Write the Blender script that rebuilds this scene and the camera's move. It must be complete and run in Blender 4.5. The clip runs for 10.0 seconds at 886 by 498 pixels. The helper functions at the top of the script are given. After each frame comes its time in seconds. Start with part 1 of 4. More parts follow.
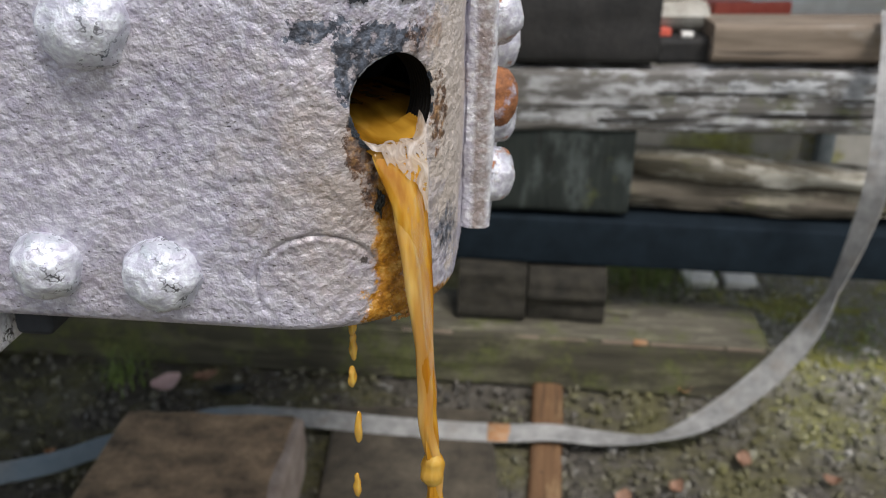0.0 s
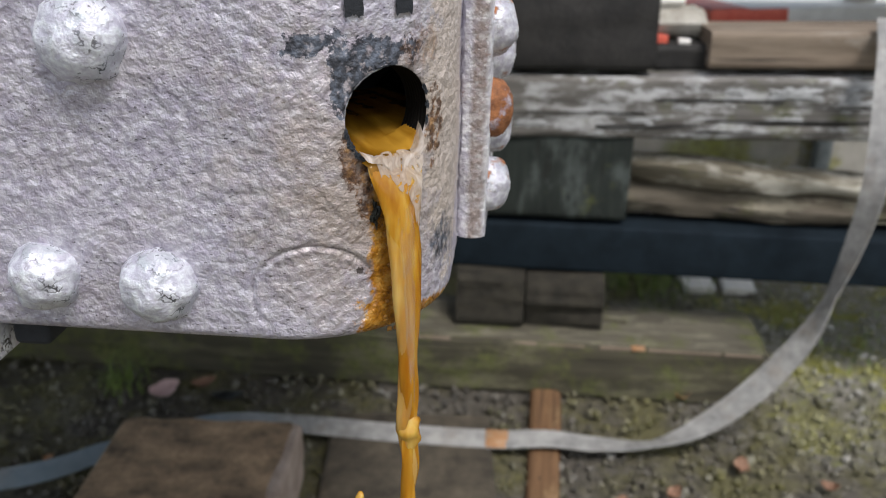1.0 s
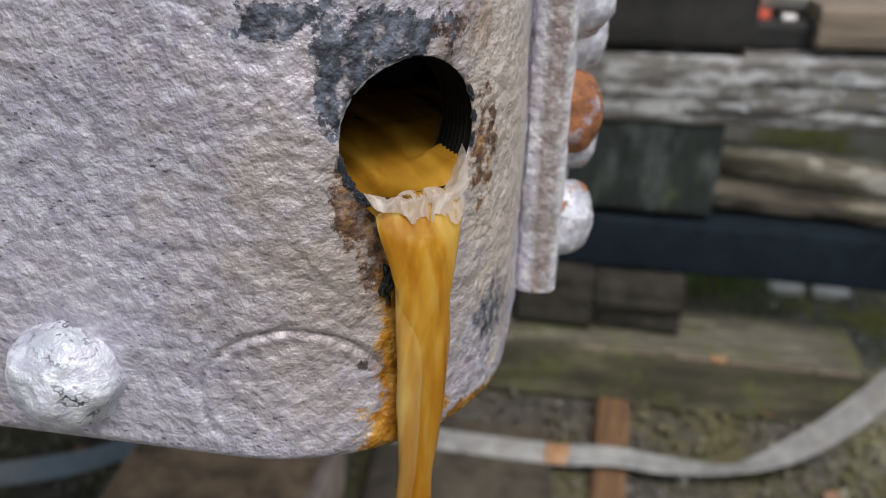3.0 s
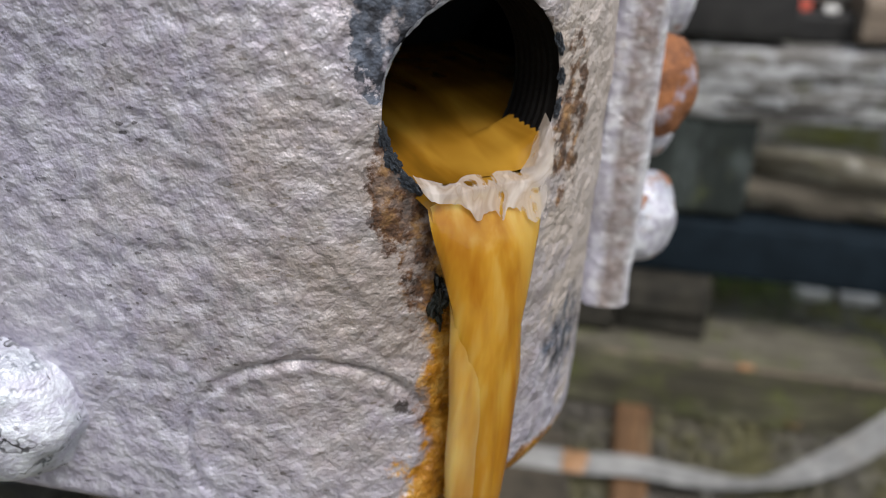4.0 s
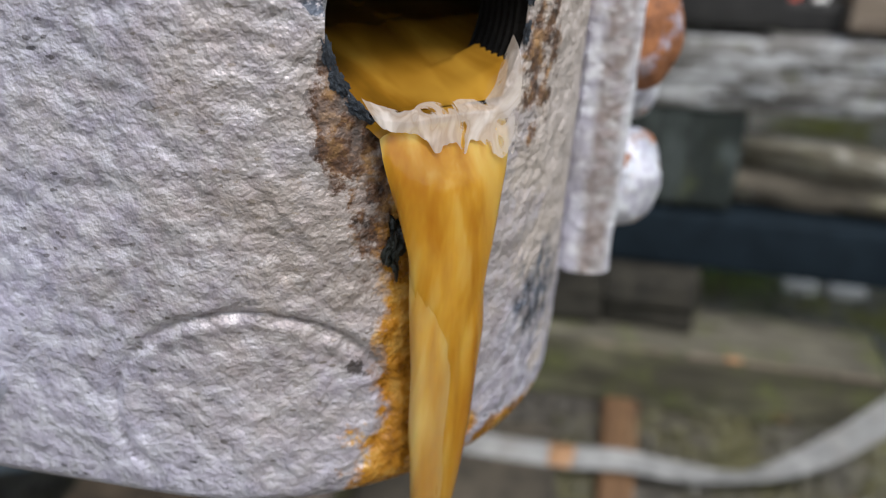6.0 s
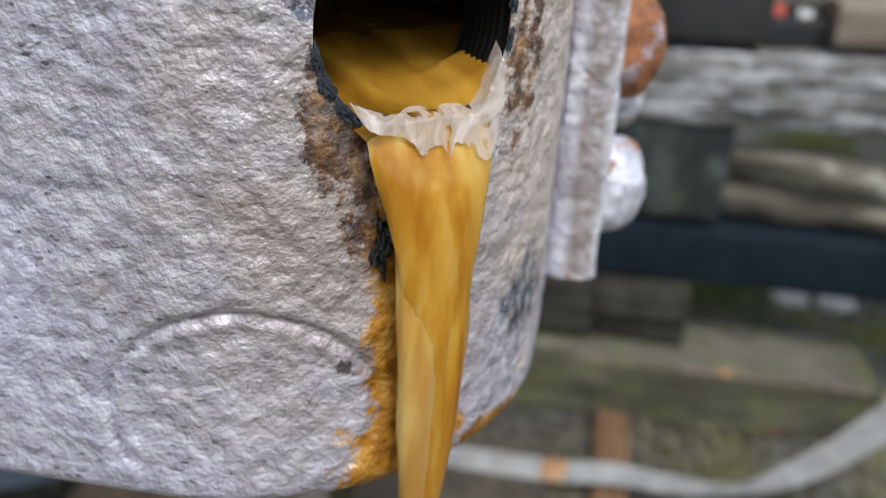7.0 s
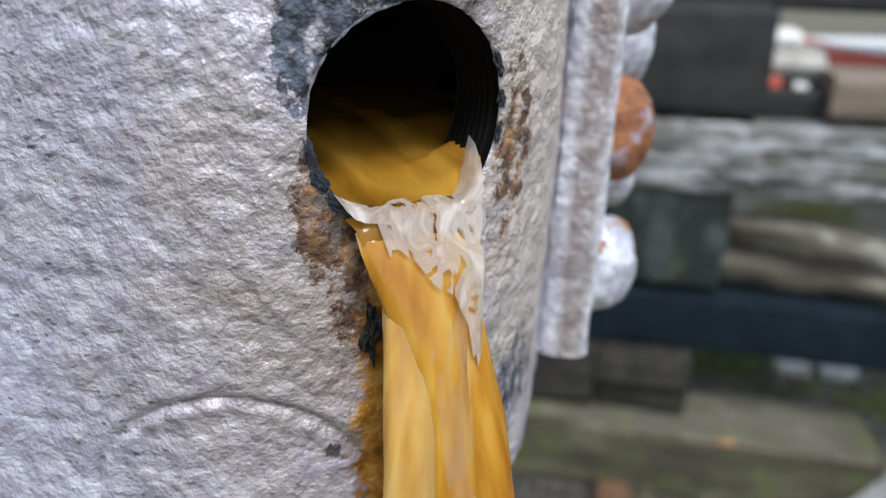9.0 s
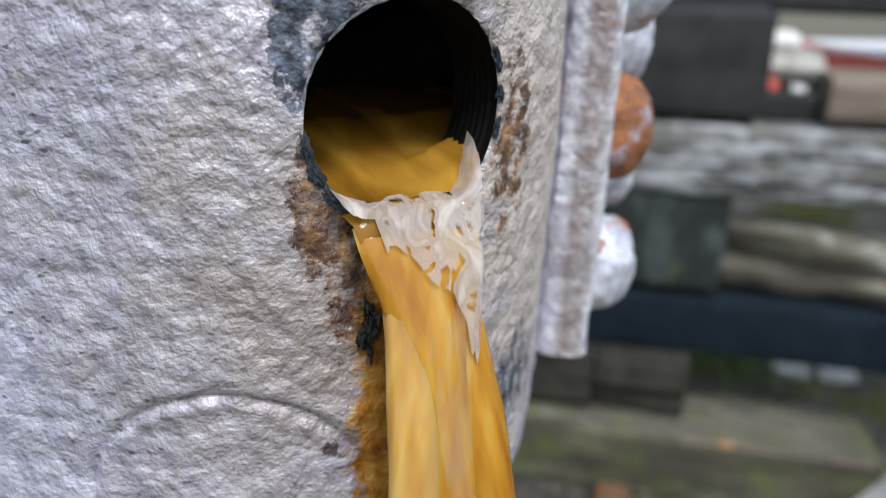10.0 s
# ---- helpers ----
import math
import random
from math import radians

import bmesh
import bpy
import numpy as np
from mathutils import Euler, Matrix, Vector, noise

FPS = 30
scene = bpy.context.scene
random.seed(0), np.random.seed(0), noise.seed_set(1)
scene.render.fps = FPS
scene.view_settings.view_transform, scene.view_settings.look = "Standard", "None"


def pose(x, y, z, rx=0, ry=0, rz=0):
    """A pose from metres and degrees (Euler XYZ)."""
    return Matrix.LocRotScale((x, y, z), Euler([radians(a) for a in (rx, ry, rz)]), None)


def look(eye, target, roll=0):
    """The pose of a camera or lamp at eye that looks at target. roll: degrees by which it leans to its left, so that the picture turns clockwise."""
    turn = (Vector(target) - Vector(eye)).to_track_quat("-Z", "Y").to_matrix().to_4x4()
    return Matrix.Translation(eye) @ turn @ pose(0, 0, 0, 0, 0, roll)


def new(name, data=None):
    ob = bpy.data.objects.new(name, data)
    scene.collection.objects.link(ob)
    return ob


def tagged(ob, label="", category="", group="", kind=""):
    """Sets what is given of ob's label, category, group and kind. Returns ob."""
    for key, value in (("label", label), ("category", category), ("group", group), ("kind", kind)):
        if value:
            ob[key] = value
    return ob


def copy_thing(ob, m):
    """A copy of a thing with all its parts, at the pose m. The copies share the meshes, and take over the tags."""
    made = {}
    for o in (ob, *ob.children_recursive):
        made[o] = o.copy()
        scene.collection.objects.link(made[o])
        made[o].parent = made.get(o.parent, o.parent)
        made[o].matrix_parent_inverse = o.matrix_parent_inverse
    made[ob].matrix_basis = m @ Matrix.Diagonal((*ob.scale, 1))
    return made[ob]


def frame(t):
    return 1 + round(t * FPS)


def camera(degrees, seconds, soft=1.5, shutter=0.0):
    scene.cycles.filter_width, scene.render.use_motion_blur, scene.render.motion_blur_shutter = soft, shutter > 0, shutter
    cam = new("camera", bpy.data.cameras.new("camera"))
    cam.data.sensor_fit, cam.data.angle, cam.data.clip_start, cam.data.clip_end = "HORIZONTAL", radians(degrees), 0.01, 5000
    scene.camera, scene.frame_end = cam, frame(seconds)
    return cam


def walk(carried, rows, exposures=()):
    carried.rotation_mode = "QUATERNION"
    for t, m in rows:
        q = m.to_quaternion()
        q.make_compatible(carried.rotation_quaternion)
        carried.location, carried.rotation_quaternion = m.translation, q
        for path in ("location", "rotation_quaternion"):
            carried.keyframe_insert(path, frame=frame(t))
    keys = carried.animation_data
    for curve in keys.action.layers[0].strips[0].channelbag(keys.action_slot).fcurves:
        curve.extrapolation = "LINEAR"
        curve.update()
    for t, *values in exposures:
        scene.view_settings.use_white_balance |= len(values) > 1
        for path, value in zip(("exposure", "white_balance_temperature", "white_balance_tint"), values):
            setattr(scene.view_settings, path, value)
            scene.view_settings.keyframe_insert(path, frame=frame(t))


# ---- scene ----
cam = camera(54.0, 10.0, soft=1.0)
cam.data.dof.use_dof = True
cam.data.dof.aperture_fstop = 10.5
PATH = [
    (0, (0.019, 0.01, 1.216), (-0.111, 1.849, 0.441), 1.4),
    (0.5, (0.021, 0.009, 1.217), (-0.107, 1.849, 0.443), 1.5),
    (1, (0.021, 0.008, 1.22), (-0.107, 1.851, 0.456), 1.4),
    (1.5, (0.021, 0.008, 1.222), (-0.108, 1.853, 0.462), 1.5),
    (2, (0.016, 0.021, 1.226), (-0.112, 1.866, 0.465), 1.5),
    (2.5, (0.03, 0.084, 1.213), (-0.174, 1.908, 0.419), 1.7),
    (3, (0.014, 0.167, 1.197), (-0.26, 1.967, 0.368), 1.7),
    (3.2, (-0.001, 0.187, 1.188), (-0.294, 1.981, 0.345), 1.9),
    (4.5, (-0.012, 0.245, 1.167), (-0.293, 2.036, 0.323), 3.3),
    (5, (-0.012, 0.252, 1.169), (-0.289, 2.044, 0.325), 3.4),
    (5.5, (-0.008, 0.25, 1.153), (-0.28, 2.041, 0.307), 3.3),
    (5.7, (-0.007, 0.249, 1.150), (-0.278, 2.041, 0.303), 3.3),
    (7, (-0.004, 0.242, 1.147), (-0.257, 2.054, 0.338), 3.1),
    (7.5, (-0.003, 0.244, 1.148), (-0.252, 2.073, 0.378), 3.5),
    (8, (-0.001, 0.242, 1.149), (-0.254, 2.086, 0.417), 3.6),
    (8.5, (-0.001, 0.242, 1.151), (-0.263, 2.095, 0.448), 3.5),
    (9, (-0.001, 0.24, 1.154), (-0.274, 2.103, 0.478), 3.4),
    (9.5, (-0.001, 0.24, 1.154), (-0.275, 2.105, 0.487), 3.4),
    (10, (-0.001, 0.241, 1.152), (-0.271, 2.106, 0.484), 3.4),
]
walk(cam, [(t, look(eye, target, roll)) for t, eye, target, roll in PATH],
     exposures=[(0, 0.16, 6600, 10), (2, 0.18, 6600, 10), (2.6, 0.11, 6600, 10), (3, 0.08, 6550, 10), (5, 0.19, 6450, 10), (7, 0.34, 6150, 8), (8, 0.40, 6000, 8), (10, 0.38, 5950, 8)])

# ---- light: an overcast yard under open sky ----
world = bpy.data.worlds.new("overcast_sky")
scene.world = world
world.use_nodes = True
wn = world.node_tree.nodes
sky = wn.new("ShaderNodeTexSky")
sky.sky_type = 'NISHITA'
sky.sun_disc = False
sky.sun_elevation = radians(60)
sky.sun_rotation = radians(149)
sky.dust_density = 2.0
sky.air_density = 1.4
soften = wn.new("ShaderNodeHueSaturation")
soften.inputs["Saturation"].default_value = 0.55
world.node_tree.links.new(sky.outputs[0], soften.inputs["Color"])
world.node_tree.links.new(soften.outputs[0], wn["Background"].inputs[0])
wn["Background"].inputs[1].default_value = 0.152
sun = new("sun", bpy.data.lights.new("sun", "SUN"))
sun.data.energy = 2.15
sun.data.angle = radians(16)
sun.data.color = (1.0, 0.965, 0.95)
sun.matrix_world = look((0.75, -0.85, 3.55), (0, 0.4, 1.1))


# ---- materials ----
class Nodes:
    """Short hand for a material's node tree."""

    def __init__(self, name):
        self.mat = bpy.data.materials.new(name)
        self.mat.use_nodes = True
        self.tree = self.mat.node_tree
        self.bsdf = self.tree.nodes["Principled BSDF"]
        self.coord = self.tree.nodes.new("ShaderNodeTexCoord").outputs["Object"]

    def link(self, a, b):
        self.tree.links.new(a, b)

    def mapped(self, sx=1, sy=1, sz=1, src=None):
        n = self.tree.nodes.new("ShaderNodeMapping")
        n.inputs["Scale"].default_value = (sx, sy, sz)
        self.link(src or self.coord, n.inputs["Vector"])
        return n.outputs[0]

    def noise(self, scale, detail=6, rough=0.6, vec=None, distort=0.0):
        n = self.tree.nodes.new("ShaderNodeTexNoise")
        n.inputs["Scale"].default_value = scale
        n.inputs["Detail"].default_value = detail
        n.inputs["Roughness"].default_value = rough
        n.inputs["Distortion"].default_value = distort
        self.link(vec or self.coord, n.inputs["Vector"])
        return n.outputs["Fac"]

    def voronoi(self, scale, vec=None):
        n = self.tree.nodes.new("ShaderNodeTexVoronoi")
        n.inputs["Scale"].default_value = scale
        self.link(vec or self.coord, n.inputs["Vector"])
        return n.outputs["Distance"]

    def ramp(self, fac, *stops):
        n = self.tree.nodes.new("ShaderNodeValToRGB")
        e = n.color_ramp.elements
        while len(e) < len(stops):
            e.new(0.5)
        for el, (p, c) in zip(e, stops):
            el.position = p
            el.color = (c, c, c, 1) if isinstance(c, (int, float)) else (*c, 1)
        self.link(fac, n.inputs[0])
        return n.outputs[0]

    def mix(self, fac, a, b, mode="MIX"):
        n = self.tree.nodes.new("ShaderNodeMix")
        n.data_type, n.blend_type = "RGBA", mode
        for k, v in ((0, fac), (6, a), (7, b)):
            sock = n.inputs[k]
            if isinstance(v, (int, float)):
                sock.default_value = v if k == 0 else (v, v, v, 1)
            elif isinstance(v, tuple):
                sock.default_value = (*v, 1)
            else:
                self.link(v, sock)
        return n.outputs[2]

    def math(self, op, a, b=0.0, c=0.0, clamp=False):
        n = self.tree.nodes.new("ShaderNodeMath")
        n.operation, n.use_clamp = op, clamp
        for sock, v in zip(n.inputs, (a, b, c)):
            if isinstance(v, (int, float)):
                sock.default_value = v
            else:
                self.link(v, sock)
        return n.outputs[0]

    def blob(self, centre, radii, rag=0.35, scale=60):
        """1 at a place of the thing's space, falling to 0 at its ragged border."""
        n = self.tree.nodes.new("ShaderNodeVectorMath")
        n.operation = "SUBTRACT"
        self.link(self.coord, n.inputs[0])
        n.inputs[1].default_value = centre
        m = self.tree.nodes.new("ShaderNodeVectorMath")
        m.operation = "DIVIDE"
        self.link(n.outputs[0], m.inputs[0])
        m.inputs[1].default_value = radii
        d = self.tree.nodes.new("ShaderNodeVectorMath")
        d.operation = "LENGTH"
        self.link(m.outputs[0], d.inputs[0])
        ragged = self.math("MULTIPLY_ADD", self.noise(scale, 7, 0.7), 2 * rag, -rag)
        return self.math("SUBTRACT", self.math("SUBTRACT", 1.0, d.outputs["Value"]), ragged)

    def bump(self, height, strength=0.5, distance=0.002, after=None):
        n = self.tree.nodes.new("ShaderNodeBump")
        n.inputs["Strength"].default_value = strength
        n.inputs["Distance"].default_value = distance
        self.link(height, n.inputs["Height"])
        if after:
            self.link(after, n.inputs["Normal"])
        return n.outputs[0]

    def done(self, colour=None, rough=None, normal=None, metal=None, **values):
        for key, v in (("Base Color", colour), ("Roughness", rough), ("Normal", normal), ("Metallic", metal)):
            if v is None:
                continue
            if isinstance(v, (int, float)):
                self.bsdf.inputs[key].default_value = v
            elif isinstance(v, tuple):
                self.bsdf.inputs[key].default_value = (*v, 1)
            else:
                self.link(v, self.bsdf.inputs[key])
        for key, v in values.items():
            self.bsdf.inputs[key.replace("_", " ")].default_value = v
        return self.mat


def silver_paint(name, stains=True, rusty=0.0, relief_strength=0.82, bright=1.0, cracked=False, veiled=False, tint=(1.0, 1.0, 1.0)):
    """Thick aluminium paint over pitted steel, stained by rust and soot."""
    n = Nodes(name)
    broad = n.noise(14, 4, 0.6)
    fine = n.noise(420, 5, 0.65)
    lumps = n.mapped(1.0, 1.0, 1.0)
    grain = n.noise(225, 4, 0.55, lumps)
    colour = n.ramp(broad, (0.3, (0.328, 0.302, 0.380)), (0.7, (0.455, 0.425, 0.508)))
    colour = n.mix(n.ramp(grain, (0.40, 0.0), (0.68, 0.7)), colour, (0.70, 0.69, 0.745))
    colour = n.mix(n.ramp(n.noise(26, 4, 0.6), (0.46, 0.0), (0.66, 0.28)), colour, (0.46, 0.405, 0.395))
    colour = n.mix(1.0, colour, tuple(bright * c for c in tint), "MULTIPLY")
    dots = n.math("MULTIPLY_ADD", n.noise(800, 4, 0.7), 0.70, n.math("SUBTRACT", n.voronoi(290, n.mapped(0.7, 0.7, 1.5)), 0.35))
    specks = n.math("MULTIPLY", n.ramp(dots, (0.135, 1.0), (0.185, 0.0)), n.ramp(n.noise(38, 4, 0.6), (0.46, 0.0), (0.54, 1.0)))
    hair = n.ramp(n.noise(120, 4, 0.7, distort=0.6), (0.486, 0.0), (0.497, 1.0), (0.503, 1.0), (0.514, 0.0))
    hair = n.math("MULTIPLY", hair, n.ramp(n.noise(150, 3, 0.6), (0.60, 0.0), (0.68, 1.0)))
    specks = n.math("MAXIMUM", specks, hair)
    colour = n.mix(n.math("MULTIPLY", specks, 0.75), colour, (0.05, 0.045, 0.045))
    metal = n.ramp(n.noise(60, 4, 0.6), (0.3, 0.2), (0.7, 0.46))
    rough = n.ramp(grain, (0.3, 0.56), (0.7, 0.37))
    if stains:
        def spread(value, lo, hi):
            return n.ramp(value, (lo, 0.0), (hi, 1.0))
        # brownish veil round the hole and down the corner
        veil = spread(n.blob((-0.045, 0.42, 1.085), (0.078, 0.2, 0.090), 0.9, 40), 0.0, 0.8)
        colour = n.mix(n.math("MULTIPLY", veil, 0.72), colour, (0.39, 0.315, 0.245))
        side = spread(n.blob((-0.006, 0.475, 1.12), (0.022, 0.06, 0.11), 1.0, 90), 0.0, 0.28)
        colour = n.mix(n.math("MULTIPLY", side, 0.8), colour, (0.60, 0.51, 0.44))
        # blue-black soot above the hole
        soot = spread(n.blob((-0.069, 0.40, 1.153), (0.014, 0.05, 0.007), 1.6, 120), 0.0, 0.08)
        soot2 = spread(n.blob((-0.0530, 0.41, 1.137), (0.0090, 0.05, 0.019), 0.9, 150), 0.0, 0.08)
        soot3 = spread(n.blob((-0.041, 0.41, 1.149), (0.017, 0.05, 0.008), 1.4, 150), 0.0, 0.08)
        soot4 = spread(n.blob((-0.012, 0.46, 1.040), (0.008, 0.03, 0.016), 1.6, 150), 0.0, 0.7)
        dark = n.math("MAXIMUM", n.math("MAXIMUM", soot, soot2), n.math("MAXIMUM", soot3, soot4))
        dark = n.math("MULTIPLY", dark, n.ramp(n.noise(210, 4, 0.6), (0.54, 1.0), (0.66, 0.25)))
        colour = n.mix(n.math("MULTIPLY", dark, 0.95), colour, n.ramp(grain, (0.42, (0.010, 0.014, 0.022)), (0.70, (0.125, 0.15, 0.20))))
        pit = spread(n.blob((-0.0490, 0.41, 1.0385), (0.0022, 0.05, 0.003), 1.8, 320), 0.0, 0.2)
        colour = n.mix(n.math("MULTIPLY", pit, 0.8), colour, (0.035, 0.025, 0.02))
        # shade in the plugged hole's groove, painted as a broken dark line
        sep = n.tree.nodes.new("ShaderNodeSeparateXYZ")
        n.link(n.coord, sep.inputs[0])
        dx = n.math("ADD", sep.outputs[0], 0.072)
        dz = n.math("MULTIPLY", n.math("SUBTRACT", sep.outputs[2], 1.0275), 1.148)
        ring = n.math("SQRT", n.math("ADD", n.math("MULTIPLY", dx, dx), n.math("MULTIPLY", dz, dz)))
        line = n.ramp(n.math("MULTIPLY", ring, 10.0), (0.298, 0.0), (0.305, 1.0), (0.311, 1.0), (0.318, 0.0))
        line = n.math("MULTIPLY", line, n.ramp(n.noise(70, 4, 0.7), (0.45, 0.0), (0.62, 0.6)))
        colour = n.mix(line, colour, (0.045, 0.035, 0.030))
        # rust from the lip down
        rust = spread(n.blob((-0.0430, 0.415, 1.084), (0.0082, 0.05, 0.025), 1.3, 190), 0.0, 0.25)
        rust2 = spread(n.blob((-0.0520, 0.41, 1.0985), (0.0056, 0.05, 0.0170), 1.2, 210), 0.0, 0.18)
        rust3 = spread(n.blob((-0.0155, 0.445, 1.108), (0.0045, 0.016, 0.022), 1.3, 170), 0.0, 0.25)
        rust4 = spread(n.blob((-0.022, 0.44, 1.150), (0.010, 0.03, 0.012), 1.5, 130), 0.0, 0.4)
        rusty_all = n.math("MAXIMUM", n.math("MAXIMUM", rust, rust2), n.math("MAXIMUM", rust3, n.math("MULTIPLY", rust4, 0.6)))
        rusty_all = n.math("MULTIPLY", rusty_all, n.ramp(n.noise(240, 4, 0.6), (0.50, 1.0), (0.63, 0.15)))
        rusty_all = n.math("MAXIMUM", rusty_all, n.math("MULTIPLY", rust2, 0.8))
        colour = n.mix(n.math("MULTIPLY", rusty_all, 0.95), colour, n.ramp(n.noise(210, 5, 0.7), (0.36, (0.018, 0.009, 0.006)), (0.50, (0.10, 0.042, 0.015)), (0.68, (0.33, 0.18, 0.065))))
        # wet ochre deposit beside the falling water
        ochre = spread(n.blob((-0.0365, 0.43, 1.048), (0.0095, 0.05, 0.056), 0.8, 140), 0.0, 0.25)
        ochre2 = spread(n.blob((-0.037, 0.425, 1.006), (0.014, 0.05, 0.024), 0.9, 150), 0.0, 0.2)
        ochre3 = spread(n.blob((-0.017, 0.445, 1.002), (0.016, 0.04, 0.009), 1.0, 150), 0.0, 0.3)
        wet = n.math("MAXIMUM", n.math("MAXIMUM", ochre, ochre2), ochre3)
        colour = n.mix(wet, colour, n.ramp(n.noise(130, 4, 0.6), (0.32, (0.17, 0.062, 0.006)), (0.52, (0.40, 0.175, 0.018)), (0.75, (0.60, 0.38, 0.10))))
        stain = n.math("MAXIMUM", n.math("MAXIMUM", rusty_all, wet), dark)
        metal = n.mix(stain, metal, 0.0)
        rough = n.mix(n.math("MULTIPLY", wet, 0.8), rough, 0.22)
    if veiled:
        sep = n.tree.nodes.new("ShaderNodeSeparateXYZ")
        n.link(n.coord, sep.inputs[0])
        across = n.math("MULTIPLY_ADD", sep.outputs[0], 50.0, n.math("MULTIPLY_ADD", n.noise(90, 4, 0.7), 0.30, 0.25))
        worn = n.ramp(across, (0.32, 0.0), (0.46, 0.85), (0.78, 0.85), (0.94, 0.0))
        colour = n.mix(n.math("MULTIPLY", worn, n.ramp(n.noise(160, 4, 0.65), (0.42, 1.0), (0.68, 0.5))), colour, (0.225, 0.165, 0.138))
        chips = n.ramp(n.noise(260, 3, 0.6), (0.62, 0.0), (0.68, 0.8))
        colour = n.mix(chips, colour, (0.62, 0.60, 0.60))
    if cracked:
        line = n.ramp(n.noise(85, 3, 0.6), (0.472, 0.0), (0.49, 1.0), (0.51, 1.0), (0.528, 0.0))
        line = n.math("MULTIPLY", line, n.ramp(n.noise(40, 2, 0.5), (0.48, 0.0), (0.60, 1.0)))
        colour = n.mix(line, colour, (0.02, 0.018, 0.018))
        colour = n.mix(n.ramp(n.noise(55, 3, 0.6), (0.52, 0.0), (0.66, 0.5)), colour, (0.30, 0.35, 0.40))
    if rusty:
        spot = n.ramp(n.noise(38, 5, 0.7), (0.62 - 0.3 * rusty, 0.0), (0.68 - 0.25 * rusty, 1.0))
        colour = n.mix(spot, colour, n.ramp(n.noise(160, 5, 0.7), (0.3, (0.10, 0.035, 0.015)), (0.7, (0.36, 0.14, 0.05))))
        metal = n.mix(spot, metal, 0.0)
        rough = n.mix(spot, rough, 0.75)
    relief = n.bump(n.noise(215, 3, 0.50, lumps), 0.80 * relief_strength, 0.0036)
    relief = n.bump(n.noise(105, 3, 0.5, lumps), 0.36 * relief_strength, 0.0036, relief)
    relief = n.bump(n.noise(900, 3, 0.6), 0.55, 0.0007, relief)
    return n.done(colour, rough, relief, metal)


def wood(name, dark, light, lichen=(0.3, 0.3, 0.28), amount=0.3, moss=0.0, axis=0, rough=0.85, patches=11):
    """Weathered timber with its grain along one axis of the thing."""
    n = Nodes(name)
    along = [1.0, 1.0, 1.0]
    along[axis] = 0.07
    grain = n.noise(55, 8, 0.7, n.mapped(*along), 0.4)
    streak = n.noise(17, 5, 0.6, n.mapped(*along), 0.8)
    colour = n.ramp(grain, (0.30, dark), (0.72, light))
    colour = n.mix(n.ramp(streak, (0.35, 0.0), (0.65, 0.6)), colour, tuple(0.45 * a + 0.25 * b for a, b in zip(dark, light)))
    patch = n.ramp(n.noise(patches, 7, 0.72, n.mapped(*[a ** 0.4 for a in along])), (0.62 - 0.22 * amount, 0.0), (0.72 - 0.22 * amount, 1.0))
    colour = n.mix(n.math("MULTIPLY", patch, 0.8), colour, lichen)
    if moss:
        green = n.ramp(n.noise(9, 6, 0.7), (0.66 - 0.25 * moss, 0.0), (0.8 - 0.25 * moss, 1.0))
        colour = n.mix(n.math("MULTIPLY", green, 0.85), colour, n.ramp(n.noise(90, 4, 0.6), (0.3, (0.045, 0.055, 0.015)), (0.7, (0.15, 0.16, 0.045))))
    crack = n.ramp(n.noise(80, 3, 0.5, n.mapped(*[a if a == 1 else 0.03 for a in along])), (0.28, 0.0), (0.36, 1.0))
    colour = n.mix(n.math("SUBTRACT", 1.0, crack), colour, (0.015, 0.013, 0.012))
    height = n.math("ADD", n.math("MULTIPLY", grain, 0.5), crack)
    return n.done(colour, rough, n.bump(height, 0.8, 0.006))


def plain(name, a, b, scale=30, rough=0.6, metal=0.0, bump=0.3, dist=0.002):
    n = Nodes(name)
    f = n.noise(scale, 6, 0.65)
    g = n.noise(scale * 7, 4, 0.6)
    colour = n.mix(n.ramp(g, (0.3, 0.0), (0.75, 0.4)), n.ramp(f, (0.32, a), (0.7, b)), a)
    return n.done(colour, rough, n.bump(g, bump, dist), metal)


